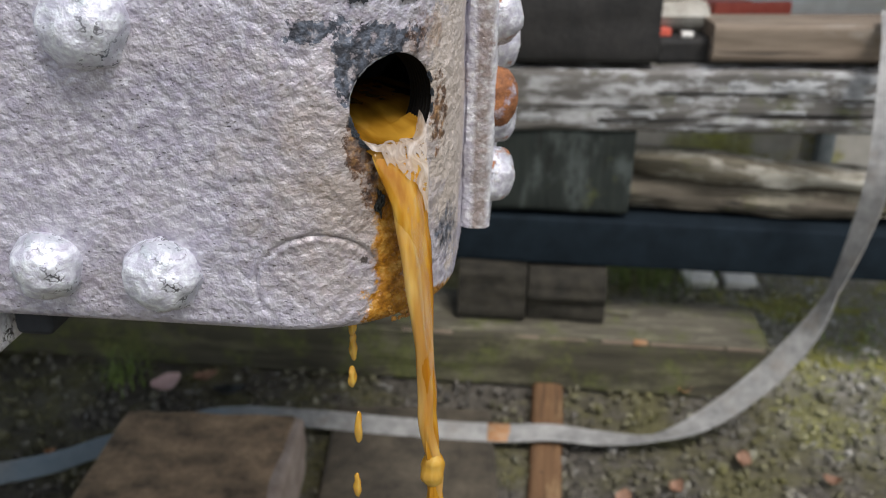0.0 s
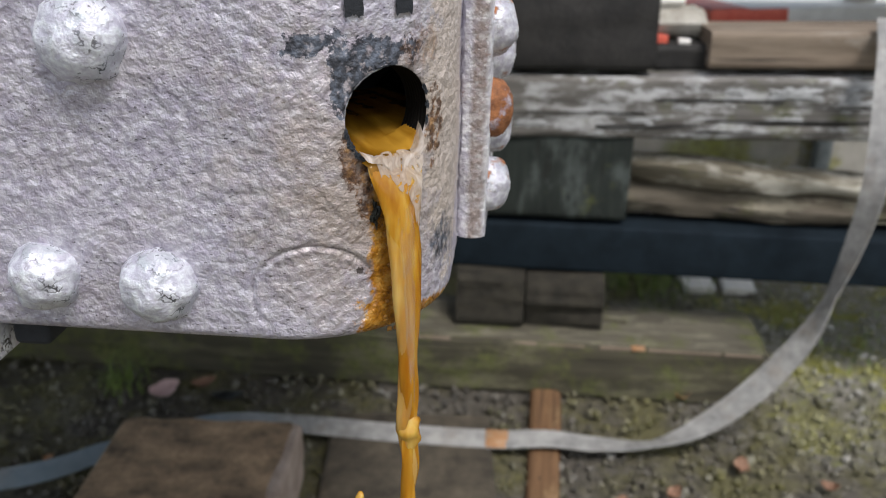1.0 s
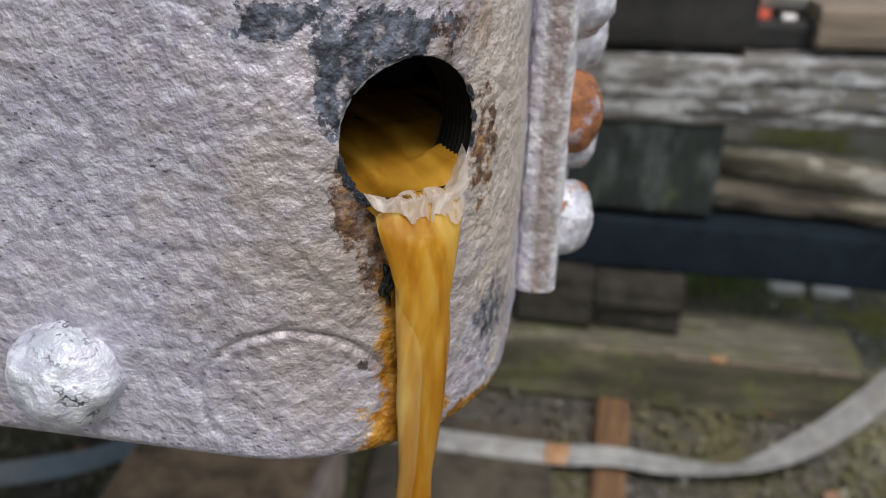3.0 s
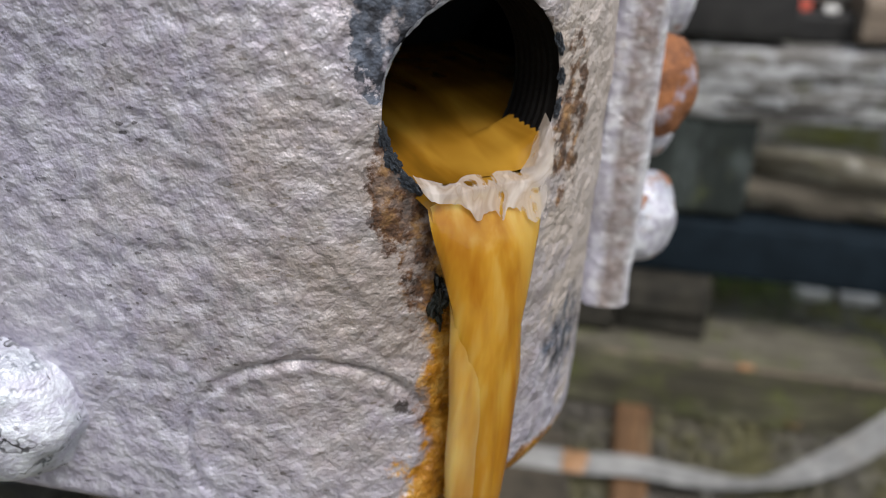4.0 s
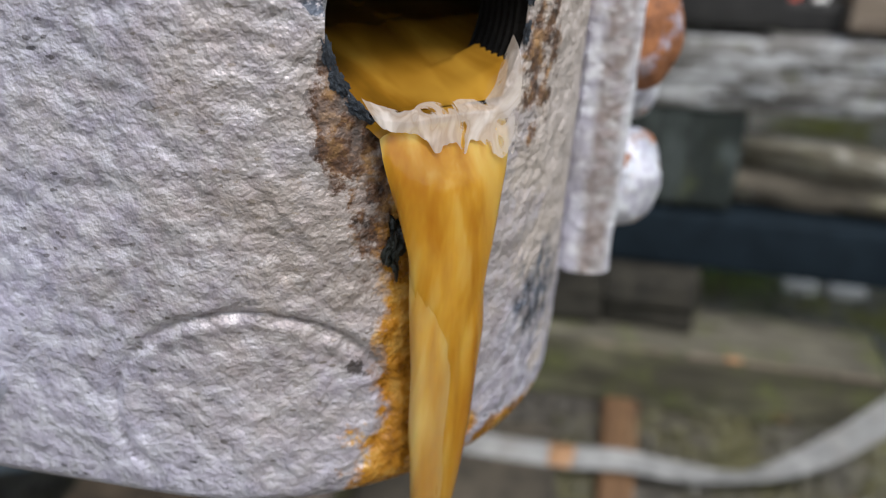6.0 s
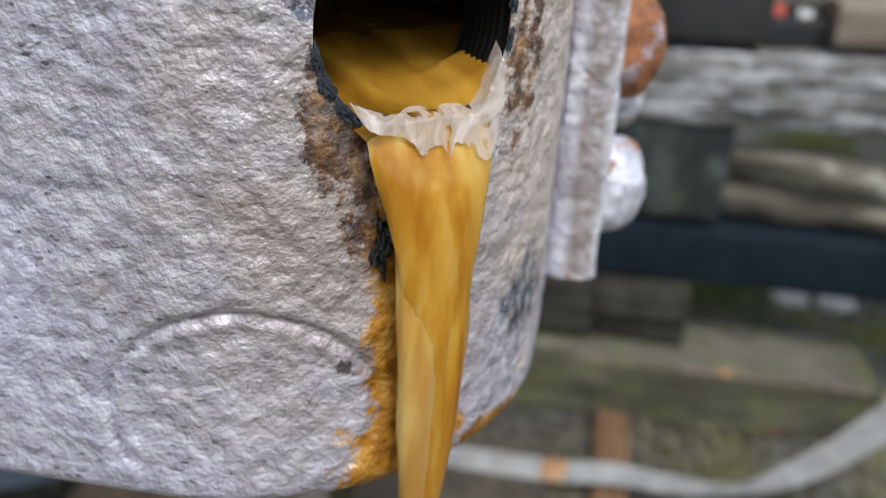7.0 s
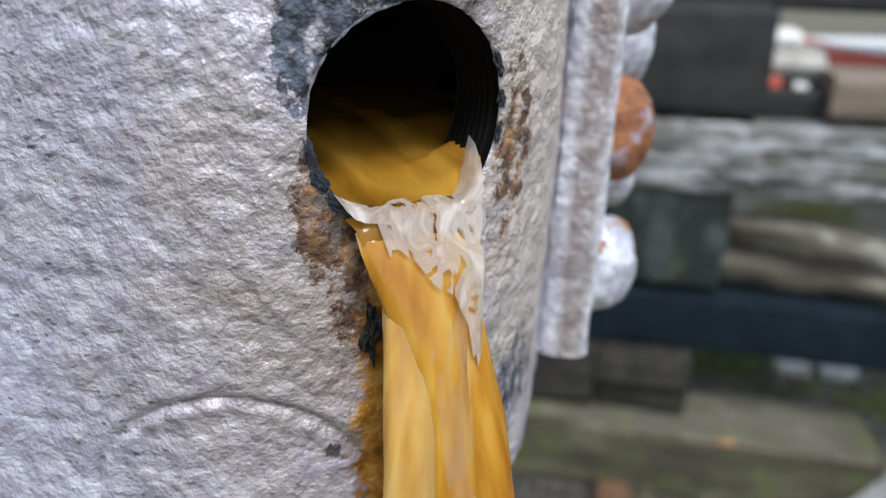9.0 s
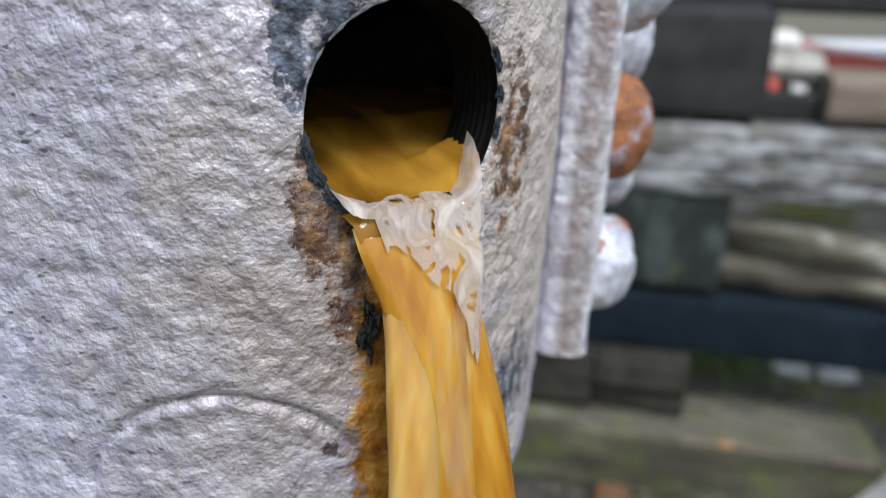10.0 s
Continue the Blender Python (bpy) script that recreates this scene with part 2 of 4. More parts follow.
def ochre_water(name, deep=1.0, veil=0.0):
    """Rust-laden water, turbid and glossy, streaked along its fall; deep scales its colour."""
    n = Nodes(name)
    flow = n.noise(170, 3, 0.5, n.mapped(1.0, 1.0, 0.035), 0.3)
    broad = n.noise(48, 3, 0.5, n.mapped(1.0, 1.0, 0.10), 0.3)
    colour = n.ramp(flow, (0.30, (0.37, 0.145, 0.007)), (0.5, (0.52, 0.260, 0.022)), (0.72, (0.62, 0.41, 0.10)))
    colour = n.mix(n.ramp(broad, (0.42, 0.0), (0.66, 0.6)), colour, (0.60, 0.40, 0.10))
    colour = n.mix(n.ramp(broad, (0.30, 0.7), (0.46, 0.0)), colour, (0.29, 0.095, 0.003))
    colour = n.mix(1.0, colour, (deep, deep, deep), "MULTIPLY")
    if veil:
        thin = n.noise(120, 3, 0.5, n.mapped(1.0, 1.0, 0.05), 0.5)
        colour = n.mix(n.ramp(thin, (0.38, 0.3 * veil), (0.62, veil)), colour, (0.54, 0.41, 0.19))
    ripple = n.bump(n.noise(150, 2, 0.45, n.mapped(1.0, 1.0, 0.06), 0.5), 0.26, 0.0018)
    ripple = n.bump(n.noise(420, 2, 0.5, n.mapped(1.0, 1.0, 0.12), 0.5), 0.10, 0.0008, ripple)
    return n.done(colour, 0.08, ripple, 0.0, IOR=1.36, Specular_IOR_Level=0.5, Coat_Weight=0.2, Coat_Roughness=0.02, Subsurface_Weight=0.35, Subsurface_Scale=0.006, Subsurface_Radius=(1.0, 0.5, 0.12))


def pool_water():
    """Slow amber water in the bore, drawn out into soft bands along its way to the lip."""
    n = Nodes("dark_ochre_water")
    turn = n.tree.nodes.new("ShaderNodeMapping")
    turn.vector_type = "TEXTURE"
    turn.inputs["Rotation"].default_value = (0, 0, radians(38))
    turn.inputs["Scale"].default_value = (1.0, 6.0, 1.0)
    n.link(n.coord, turn.inputs["Vector"])
    bands = n.noise(75, 3, 0.5, turn.outputs[0], 0.35)
    colour = n.ramp(bands, (0.34, (0.125, 0.058, 0.006)), (0.52, (0.235, 0.110, 0.010)), (0.68, (0.37, 0.195, 0.024)))
    return n.done(colour, 0.10, n.bump(n.noise(60, 2, 0.5, turn.outputs[0], 0.3), 0.12, 0.002), 0.0, IOR=1.33, Specular_IOR_Level=0.4)


# the sky's reflection on the water, painted as pale translucent colour
def sheen_material(name, thick=1.0):
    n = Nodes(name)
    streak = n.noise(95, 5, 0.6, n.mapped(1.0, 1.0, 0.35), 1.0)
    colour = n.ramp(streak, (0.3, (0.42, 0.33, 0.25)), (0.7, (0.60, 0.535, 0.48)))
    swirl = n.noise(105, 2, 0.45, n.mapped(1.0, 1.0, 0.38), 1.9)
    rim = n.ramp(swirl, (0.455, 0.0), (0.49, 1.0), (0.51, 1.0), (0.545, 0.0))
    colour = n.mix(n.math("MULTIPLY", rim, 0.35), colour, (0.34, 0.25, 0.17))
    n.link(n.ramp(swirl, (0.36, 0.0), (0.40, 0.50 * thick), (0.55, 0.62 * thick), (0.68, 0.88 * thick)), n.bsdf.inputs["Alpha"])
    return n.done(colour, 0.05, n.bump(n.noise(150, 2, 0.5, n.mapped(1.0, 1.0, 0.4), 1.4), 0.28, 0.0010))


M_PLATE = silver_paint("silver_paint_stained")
M_RIVET = silver_paint("silver_paint_rivet", stains=False, relief_strength=0.36, bright=1.50, cracked=True, tint=(0.94, 1.0, 0.95))
M_RIVET_WORN = silver_paint("silver_paint_worn_rivet", stains=False, rusty=0.36, relief_strength=0.30, bright=1.35, cracked=True, tint=(0.96, 1.0, 0.94))
M_RUSTY = silver_paint("rusted_rivet", stains=False, rusty=1.0, relief_strength=0.35)
M_STRIP = silver_paint("silver_paint_edge", stains=False, rusty=0.08, relief_strength=0.62, bright=1.42, veiled=True, tint=(0.96, 1.0, 0.93))
# bore iron set near-black, with its gloss cut
M_BORE = plain("near_black_iron", (0.0012, 0.0012, 0.0012), (0.007, 0.006, 0.005), 120, 0.8)
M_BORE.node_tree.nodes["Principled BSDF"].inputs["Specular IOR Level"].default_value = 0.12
M_BLACK = plain("black_paint", (0.006, 0.008, 0.012), (0.020, 0.023, 0.030), 150, 0.7)
M_CRUST = plain("dark_crust", (0.004, 0.005, 0.004), (0.016, 0.018, 0.014), 300, 0.3)
M_RIM = plain("blue_grey_crust", (0.006, 0.008, 0.012), (0.13, 0.155, 0.19), 520, 0.45, bump=0.9)
M_EDGE = plain("worn_bright_edge", (0.10, 0.10, 0.11), (0.52, 0.53, 0.56), 380, 0.35, 0.3, bump=0.8)
M_WATER = ochre_water("ochre_water", 0.92)
M_VEIL = ochre_water("pale_ochre_water", 0.92, 0.38)
# pool colours are set darker than the falling water
M_POOL = pool_water()
M_SHEEN = sheen_material("painted_sky_sheen")
M_SHEEN_THIN = sheen_material("thin_sky_sheen", 0.24)
M_OCHRE = plain("ochre_crust", (0.24, 0.09, 0.008), (0.55, 0.29, 0.05), 180, 0.3, bump=0.6)
W_SLEEPER = wood("mossy_sleeper_wood", (0.024, 0.021, 0.013), (0.105, 0.094, 0.060), (0.15, 0.14, 0.085), 0.45, 0.70)
W_GREY = wood("silver_grey_wood", (0.060, 0.057, 0.052), (0.27, 0.255, 0.235), (0.50, 0.51, 0.52), 0.6, 0.4, patches=34)
W_DARK = plain("tarred_wood", (0.008, 0.008, 0.008), (0.034, 0.032, 0.030), 14, 0.8, bump=0.5, dist=0.004)
W_GREEN = wood("green_stained_wood", (0.006, 0.010, 0.009), (0.028, 0.037, 0.031), (0.075, 0.09, 0.085), 0.35, 0.22, axis=2)
W_BLOCK = plain("old_block_wood", (0.010, 0.009, 0.006), (0.055, 0.048, 0.034), 26, 0.9, bump=0.9, dist=0.006)
W_BROWN = plain("brown_board_wood", (0.080, 0.057, 0.035), (0.52, 0.35, 0.21), 15, 0.85, bump=0.9, dist=0.005)
W_FLAT = plain("muddy_board_wood", (0.030, 0.025, 0.018), (0.125, 0.103, 0.072), 18, 0.9, bump=0.8, dist=0.004)
W_PALE = plain("pale_split_wood", (0.24, 0.18, 0.145), (0.46, 0.37, 0.31), 22, 0.85, bump=0.7, dist=0.005)
M_FLAKE = plain("pale_flaking_crust", (0.26, 0.27, 0.275), (0.52, 0.53, 0.54), 60, 0.85, bump=0.8, dist=0.003)
W_PLANK = wood("pale_plank_wood", (0.12, 0.088, 0.062), (0.31, 0.25, 0.19), (0.34, 0.31, 0.27), 0.3, 0.0)
W_BARK = wood("bleached_wood", (0.075, 0.064, 0.044), (0.28, 0.25, 0.185), (0.50, 0.48, 0.42), 0.75, 0.25)
W_STICK = wood("rusty_stick", (0.09, 0.045, 0.02), (0.27, 0.15, 0.07), (0.3, 0.2, 0.1), 0.3, 0.0, axis=1)
W_TOP = wood("dull_top_wood", (0.048, 0.042, 0.030), (0.165, 0.15, 0.11), (0.22, 0.205, 0.15), 0.5, 0.6, patches=24)
W_SLAB = wood("shaded_slab_wood", (0.050, 0.042, 0.030), (0.19, 0.16, 0.12), (0.27, 0.245, 0.185), 0.5, 0.35, patches=24)
M_STONEBLOCK = plain("pale_stone", (0.28, 0.26, 0.22), (0.54, 0.52, 0.47), 22, 0.9, bump=0.6, dist=0.006)
M_BEAM = plain("blue_black_steel", (0.004, 0.0085, 0.013), (0.011, 0.020, 0.029), 20, 0.85)
M_BEAM.node_tree.nodes["Principled BSDF"].inputs["Specular IOR Level"].default_value = 0.2
def webbing():
    """Dirty grey webbing whose far end still shows its blue dye."""
    n = Nodes("grey_webbing")
    colour = n.ramp(n.noise(40, 6, 0.65), (0.32, (0.19, 0.19, 0.185)), (0.7, (0.39, 0.385, 0.37)))
    colour = n.mix(n.ramp(n.noise(12, 5, 0.7), (0.52, 0.0), (0.66, 0.35)), colour, (0.22, 0.17, 0.12))
    colour = n.mix(n.ramp(n.blob((-0.62, 1.15, 0.2), (0.30, 0.5, 0.4), 0.3, 12), (0.0, 0.0), (0.3, 0.7)), colour, (0.17, 0.24, 0.29))
    return n.done(colour, 0.5, n.bump(n.noise(500, 3, 0.6), 0.4, 0.001))


M_STRAP = webbing()
def mossy_concrete():
    n = Nodes("mossy_concrete")
    colour = n.ramp(n.noise(9, 7, 0.65), (0.3, (0.30, 0.29, 0.26)), (0.7, (0.50, 0.48, 0.44)))
    colour = n.mix(n.ramp(n.noise(6, 6, 0.7), (0.52, 0.0), (0.62, 0.85)), colour, n.ramp(n.noise(50, 4, 0.6), (0.35, (0.16, 0.15, 0.05)), (0.65, (0.36, 0.36, 0.12))))
    lush = n.ramp(n.blob((-0.33, -0.26, 0.30), (0.17, 0.4, 0.09), 0.9, 22), (0.0, 0.0), (0.5, 0.7))
    colour = n.mix(lush, colour, n.ramp(n.noise(45, 5, 0.7), (0.35, (0.17, 0.17, 0.05)), (0.62, (0.36, 0.38, 0.09)), (0.75, (0.48, 0.44, 0.34))))
    return n.done(colour, 0.9, n.bump(n.noise(80, 5, 0.6), 0.5, 0.004))


M_CONCRETE = mossy_concrete()
M_WHITE = plain("white_paint", (0.66, 0.64, 0.60), (0.84, 0.83, 0.80), 25, 0.5)
M_RED = plain("red_paint", (0.52, 0.065, 0.04), (0.70, 0.14, 0.085), 25, 0.45)
M_POST = plain("galvanised_steel", (0.16, 0.19, 0.21), (0.30, 0.33, 0.36), 40, 0.45, 0.6)
M_LEAF = plain("dry_leaf", (0.16, 0.08, 0.045), (0.30, 0.18, 0.12), 60, 0.7)
M_LEAF_PINK = plain("pink_scrap", (0.42, 0.27, 0.25), (0.58, 0.42, 0.40), 60, 0.7)
M_GRASS = plain("grass_blade", (0.10, 0.17, 0.03), (0.27, 0.33, 0.08), 60, 0.6)
M_ORANGE = plain("orange_rust_mark", (0.34, 0.14, 0.04), (0.40, 0.30, 0.20), 60, 0.7)


def ground_material():
    n = Nodes("gravelly_earth")
    f = n.noise(45, 8, 0.7)
    colour = n.ramp(f, (0.3, (0.038, 0.033, 0.027)), (0.55, (0.14, 0.125, 0.102)), (0.8, (0.25, 0.23, 0.20)))
    green = n.ramp(n.noise(4.5, 7, 0.72), (0.45, 0.0), (0.60, 1.0))
    colour = n.mix(n.math("MULTIPLY", green, 0.55), colour, n.ramp(n.noise(120, 4, 0.7), (0.3, (0.07, 0.072, 0.018)), (0.7, (0.28, 0.26, 0.065))))
    # gravel painted lighter here against the timber stack's shade, mixed with real moss
    far = n.ramp(n.blob((1.05, 2.10, 0.18), (0.75, 0.75, 0.4), 0.9, 9), (0.0, 0.0), (0.5, 0.9))
    colour = n.mix(far, colour, n.ramp(n.noise(34, 6, 0.72), (0.40, (0.40, 0.38, 0.34)), (0.54, (0.22, 0.21, 0.15)), (0.66, (0.36, 0.39, 0.13))))
    moss = n.math("MULTIPLY", far, n.ramp(n.noise(7, 6, 0.7), (0.50, 0.0), (0.58, 1.0)))
    colour = n.mix(moss, colour, n.ramp(n.noise(70, 4, 0.7), (0.3, (0.15, 0.16, 0.03)), (0.7, (0.42, 0.40, 0.08))))
    return n.done(colour, 0.9, n.bump(f, 1.0, 0.02))


def stone_material():
    n = Nodes("gravel_stone")
    g = n.tree.nodes.new("ShaderNodeNewGeometry").outputs["Random Per Island"]
    colour = n.ramp(g, (0.0, (0.04, 0.036, 0.03)), (0.5, (0.10, 0.09, 0.075)), (0.85, (0.14, 0.128, 0.108)), (0.99, (0.21, 0.20, 0.18)))
    green = n.ramp(n.noise(4.5, 7, 0.72), (0.44, 0.0), (0.58, 1.0))
    colour = n.mix(n.math("MULTIPLY", green, 0.55), colour, n.ramp(n.noise(60, 3, 0.6), (0.35, (0.08, 0.08, 0.022)), (0.65, (0.22, 0.205, 0.055))))
    # stones lightened in the same patch to offset the stack's shade
    far = n.ramp(n.blob((1.05, 2.10, 0.18), (0.75, 0.75, 0.4), 0.9, 9), (0.0, 0.0), (0.5, 0.75))
    colour = n.mix(far, colour, n.ramp(g, (0.0, (0.20, 0.195, 0.15)), (0.6, (0.30, 0.29, 0.26)), (1.0, (0.46, 0.45, 0.42))))
    moss = n.math("MULTIPLY", far, n.ramp(n.noise(7, 6, 0.7), (0.50, 0.0), (0.58, 1.0)))
    colour = n.mix(moss, colour, n.ramp(n.noise(70, 4, 0.7), (0.3, (0.15, 0.16, 0.03)), (0.7, (0.42, 0.40, 0.08))))
    return n.done(colour, 0.75, n.bump(n.noise(150, 4, 0.6), 0.4, 0.003))


M_GROUND, M_STONE = ground_material(), stone_material()


# ---- mesh helpers ----
def part(name, bm, material, parent=None, label=""):
    me = bpy.data.meshes.new(name)
    bmesh.ops.recalc_face_normals(bm, faces=bm.faces[:])
    bm.to_mesh(me)
    bm.free()
    for p in me.polygons:
        p.use_smooth = True
    me.set_sharp_from_angle(angle=radians(48))
    me.materials.append(material)
    ob = new(name, me)
    ob.parent = parent
    if label:
        ob["label"] = label
    return ob


def loft(rings, closed=True, caps=True):
    """A mesh through rings of points."""
    bm = bmesh.new()
    vs = [[bm.verts.new(p) for p in ring] for ring in rings]
    k = len(rings[0])
    for a, b in zip(vs, vs[1:]):
        for i in range(k if closed else k - 1):
            j = (i + 1) % k
            bm.faces.new((a[i], a[j], b[j], b[i]))
    if caps and closed:
        bm.faces.new(vs[0])
        bm.faces.new(vs[-1])
    return bm


def rounded_box(lx, ly, lz, r=0.006, seg=3):
    """A box on the ground of its own space, centred in x and y, with bevelled edges."""
    bm = bmesh.new()
    bmesh.ops.create_cube(bm, size=1.0, matrix=Matrix.Translation((0, 0, lz / 2)) @ Matrix.Diagonal((lx, ly, lz, 1)))
    bmesh.ops.bevel(bm, geom=bm.edges[:], offset=r, segments=seg, profile=0.5, affect='EDGES')
    return bm


def timber_mesh(length, depth, height, wear=0.006, seed=0, axis=0, step=0.02, corner=0.012):
    """A sawn timber along one axis with worn, wavering faces: origin at the middle of its underside."""
    n = 10
    section = []
    w, h = depth / 2, height / 2
    for sx, sy, a0 in ((1, -1, -90), (1, 1, 0), (-1, 1, 90), (-1, -1, 180)):
        for q in range(4):
            a = radians(a0 + 30 * q)
            section.append((sx * (w - corner) + corner * math.cos(a), sy * (h - corner) + corner * math.sin(a)))
        # points along the following side
        nx, ny = {(1, -1): (1, 1), (1, 1): (-1, 1), (-1, 1): (-1, -1), (-1, -1): (1, -1)}[(sx, sy)]
        ex, ey = section[-1]
        fx = (nx * (w - corner) + corner * math.cos(radians(a0 + 90)))
        fy = (ny * (h - corner) + corner * math.sin(radians(a0 + 90)))
        for q in range(1, n):
            section.append((ex + (fx - ex) * q / n, ey + (fy - ey) * q / n))
    count = max(4, int(length / step))
    rings = []
    for c in range(count + 1):
        s = (c / count - 0.5) * length
        end = min(c, count - c)
        shrink = 1 - (0.012, 0.0)[min(end, 1)]
        ring = []
        for u, v in section:
            p = Vector((s * 3.0, u * 14, v * 14)) + Vector((seed * 7.3, seed * 3.1, 0))
            d = wear * (noise.fractal(p, 1.0, 2.0, 4) + 0.6 * noise.noise(Vector((s * 0.8 + seed, u * 40, v * 40))))
            lenv = math.hypot(u, v) or 1
            ring.append((s, (u + u / lenv * d) * shrink, h + (v + (v / lenv * d if v > -h * 0.9 else max(0, v / lenv * d))) * shrink))
        rings.append(ring)
    if axis == 1:
        rings = [[(-y, x, z) for x, y, z in r] for r in rings]
    return loft(rings)


GROUND, K = 0.18, 0.864        # the ground's height; the yard is laid out on a plan drawn at 1 : K
YARD = pose(0.019, 0.010, GROUND, 0, 0, 1.25)


def yard(x, y, z=0.0, rx=0, ry=0, rz=0):
    """A pose on the yard's plan."""
    return YARD @ pose(K * (x - 0.013), K * y, K * z, rx, ry, rz)


def timber(name, label, material, x, y, z, length, depth, height, yaw=0, tilt=0, axis=0, wear=0.006, seed=0, category="timber", corner=0.012):
    ob = part(name, timber_mesh(K * length, K * depth, K * height, wear, seed, axis, corner=corner), material)
    ob.matrix_world = yard(x, y, z, 0, tilt, yaw)
    return tagged(ob, label, category)


# ---- ground ----
bm = bmesh.new()
xs = [-300, -60, -12, -4] + [-2.4 + 0.06 * i for i in range(81)] + [4, 12, 60, 300]
ys = [-300, -60, -12, -3, -1, 0] + [0.6 + 0.06 * i for i in range(61)] + [6, 12, 60, 300]
grid = [[bm.verts.new((x, y, 0.012 * noise.fractal(Vector((x * 4, y * 4, 0)), 1.0, 2.0, 4) - 0.008 + GROUND if abs(x) < 3 and 0.5 < y < 5 else GROUND - 0.008)) for y in ys] for x in xs]
for a, b in zip(grid, grid[1:]):
    for i in range(len(ys) - 1):
        bm.faces.new((a[i], b[i], b[i + 1], a[i + 1]))
tagged(part("ground", bm, M_GROUND), "dark damp earth and gravel with moss", "ground", kind="structure")


def stones():
    rng = random.Random(4)
    base = [Vector(v) for v in ((1, 0, 0), (-1, 0, 0), (0, 1, 0), (0, -1, 0), (0, 0, 1), (0, 0, -1), (.6, .6, .55), (-.6, .6, .5), (.6, -.6, .5), (-.6, -.6, .55))]
    hull = bmesh.new()
    for v in base:
        hull.verts.new(v)
    bmesh.ops.convex_hull(hull, input=hull.verts[:])
    hull.verts.index_update()
    faces = [[v.index for v in f.verts] for f in hull.faces]
    pts = [v.co.copy() for v in hull.verts]
    hull.free()
    verts, polys = [], []
    for _ in range(30000):
        x, y = rng.uniform(-1.4, 2.0), 0.95 + 2.5 * rng.random() ** 1.4
        s = 0.0025 + 0.0085 * rng.random() ** 3
        turn = Euler((rng.uniform(0, 6), rng.uniform(0, 6), rng.uniform(0, 6))).to_matrix()
        sc = Vector((s * rng.uniform(0.7, 1.5), s * rng.uniform(0.7, 1.3), s * rng.uniform(0.5, 0.9)))
        k = len(verts)
        for p in pts:
            q = turn @ Vector((p.x * sc.x * rng.uniform(.8, 1.2), p.y * sc.y, p.z * sc.z))
            verts.append((x + q.x, y + q.y, GROUND + s * 0.2 + q.z))
        polys += [[k + i for i in f] for f in faces]
    me = bpy.data.meshes.new("gravel")
    me.from_pydata(verts, [], polys)
    me.materials.append(M_STONE)
    tagged(new("gravel", me), "loose grey and brown gravel stones on the ground", "gravel", kind="stuff")


stones()

# ---- timber stack ----
sleeper = timber("sleeper", "mossy weathered railway sleeper lying on the gravel", W_SLEEPER, -0.35, 2.10, -0.004, 2.2, 0.26, 0.148, -1.5, seed=1, corner=0.006)
for k, (x0, x1) in enumerate(((-0.20, -0.02), (0.09, 0.15), (0.17, 0.30), (0.33, 0.52), (0.55, 0.64), (0.68, 0.78), (0.80, 0.98), (0.99, 1.08))):
    edge = part("worn_edge", timber_mesh((x1 - x0) * K, 0.007, 0.006, 0.003, 30 + k, 0, 0.006, 0.002), W_PLANK, sleeper, "pale splintered edge")
    edge.location = ((x0 + x1) / 2 * K, -0.1085, 0.1225)
# thin sheet that makes the top paler than the sides
top = part("paler_top", timber_mesh(2.18 * K, 0.235 * K, 0.005, 0.002, 29, 0, 0.02, 0.002), W_TOP, sleeper, "grey top face, paler than the sides")
top.location = (0, 0.003, 0.1245)
dab = part("orange_dab", timber_mesh(0.028, 0.016, 0.008, 0.002, 44, 0, 0.006, 0.002), M_ORANGE, sleeper, "orange paint dab")
dab.location = (0.775 * K, -0.1085, 0.1235)
timber("timber_block", "short old timber block standing on a sleeper", W_BLOCK, 0.045, 2.13, 0.142, 0.175, 0.20, 0.15, -1, seed=2, wear=0.016, corner=0.025)
timber("timber_block", "short split timber block on a sleeper", W_BLOCK, 0.240, 2.135, 0.142, 0.20, 0.20, 0.145, -2, seed=3, wear=0.018, corner=0.03)
timber("green_timber_block", "green-stained dark timber block on a steel beam", W_GREEN, 0.10, 2.20, 0.43, 0.56, 0.20, 0.225, -1, seed=4, wear=0.005)
crossing = timber("crossing_timber", "silver-grey weathered timber with pale flaking lichen", W_GREY, 0.55, 2.20, 0.655, 2.6, 0.24, 0.15, -1, -1.6, seed=5, wear=0.009)


def flake_mesh(half_long, half_high, seed):
    """A thin ragged scab on an upright face."""
    rings = []
    for y, size in ((0.004, 1.0), (-0.001, 0.95), (-0.004, 0.6)):
        ring = []
        for i in range(26):
            a = 2 * math.pi * i / 26
            q = size * (1 + 0.75 * noise.fractal(Vector((math.cos(a) * 2.2 + seed * 3.7, math.sin(a) * 2.2, y * 40)), 0.8, 2.0, 4))
            ring.append((half_long * q * math.cos(a), y, half_high * q * math.sin(a)))
        rings.append(ring)
    return loft(rings)


rng = random.Random(31)
for k in range(44):
    flake = part("lichen_flake", flake_mesh(rng.uniform(0.012, 0.07), rng.uniform(0.004, 0.016), k), M_FLAKE, crossing, "pale grey flaking patch")
    flake.location = (rng.uniform(-0.55, 0.55), -0.101 + 0.001 * rng.random(), 0.014 + 0.10 * rng.random() ** 0.8)
for x, z, l in ((-0.30, 0.055, 0.34), (0.02, 0.083, 0.26), (0.22, 0.040, 0.45), (-0.12, 0.026, 0.22)):
    split = part("split", timber_mesh(l, 0.006, 0.005, 0.003, 90 + l * 10, 0, 0.008, 0.002), W_DARK, crossing, "dark drying split")
    split.location = (x, -0.1045, z)
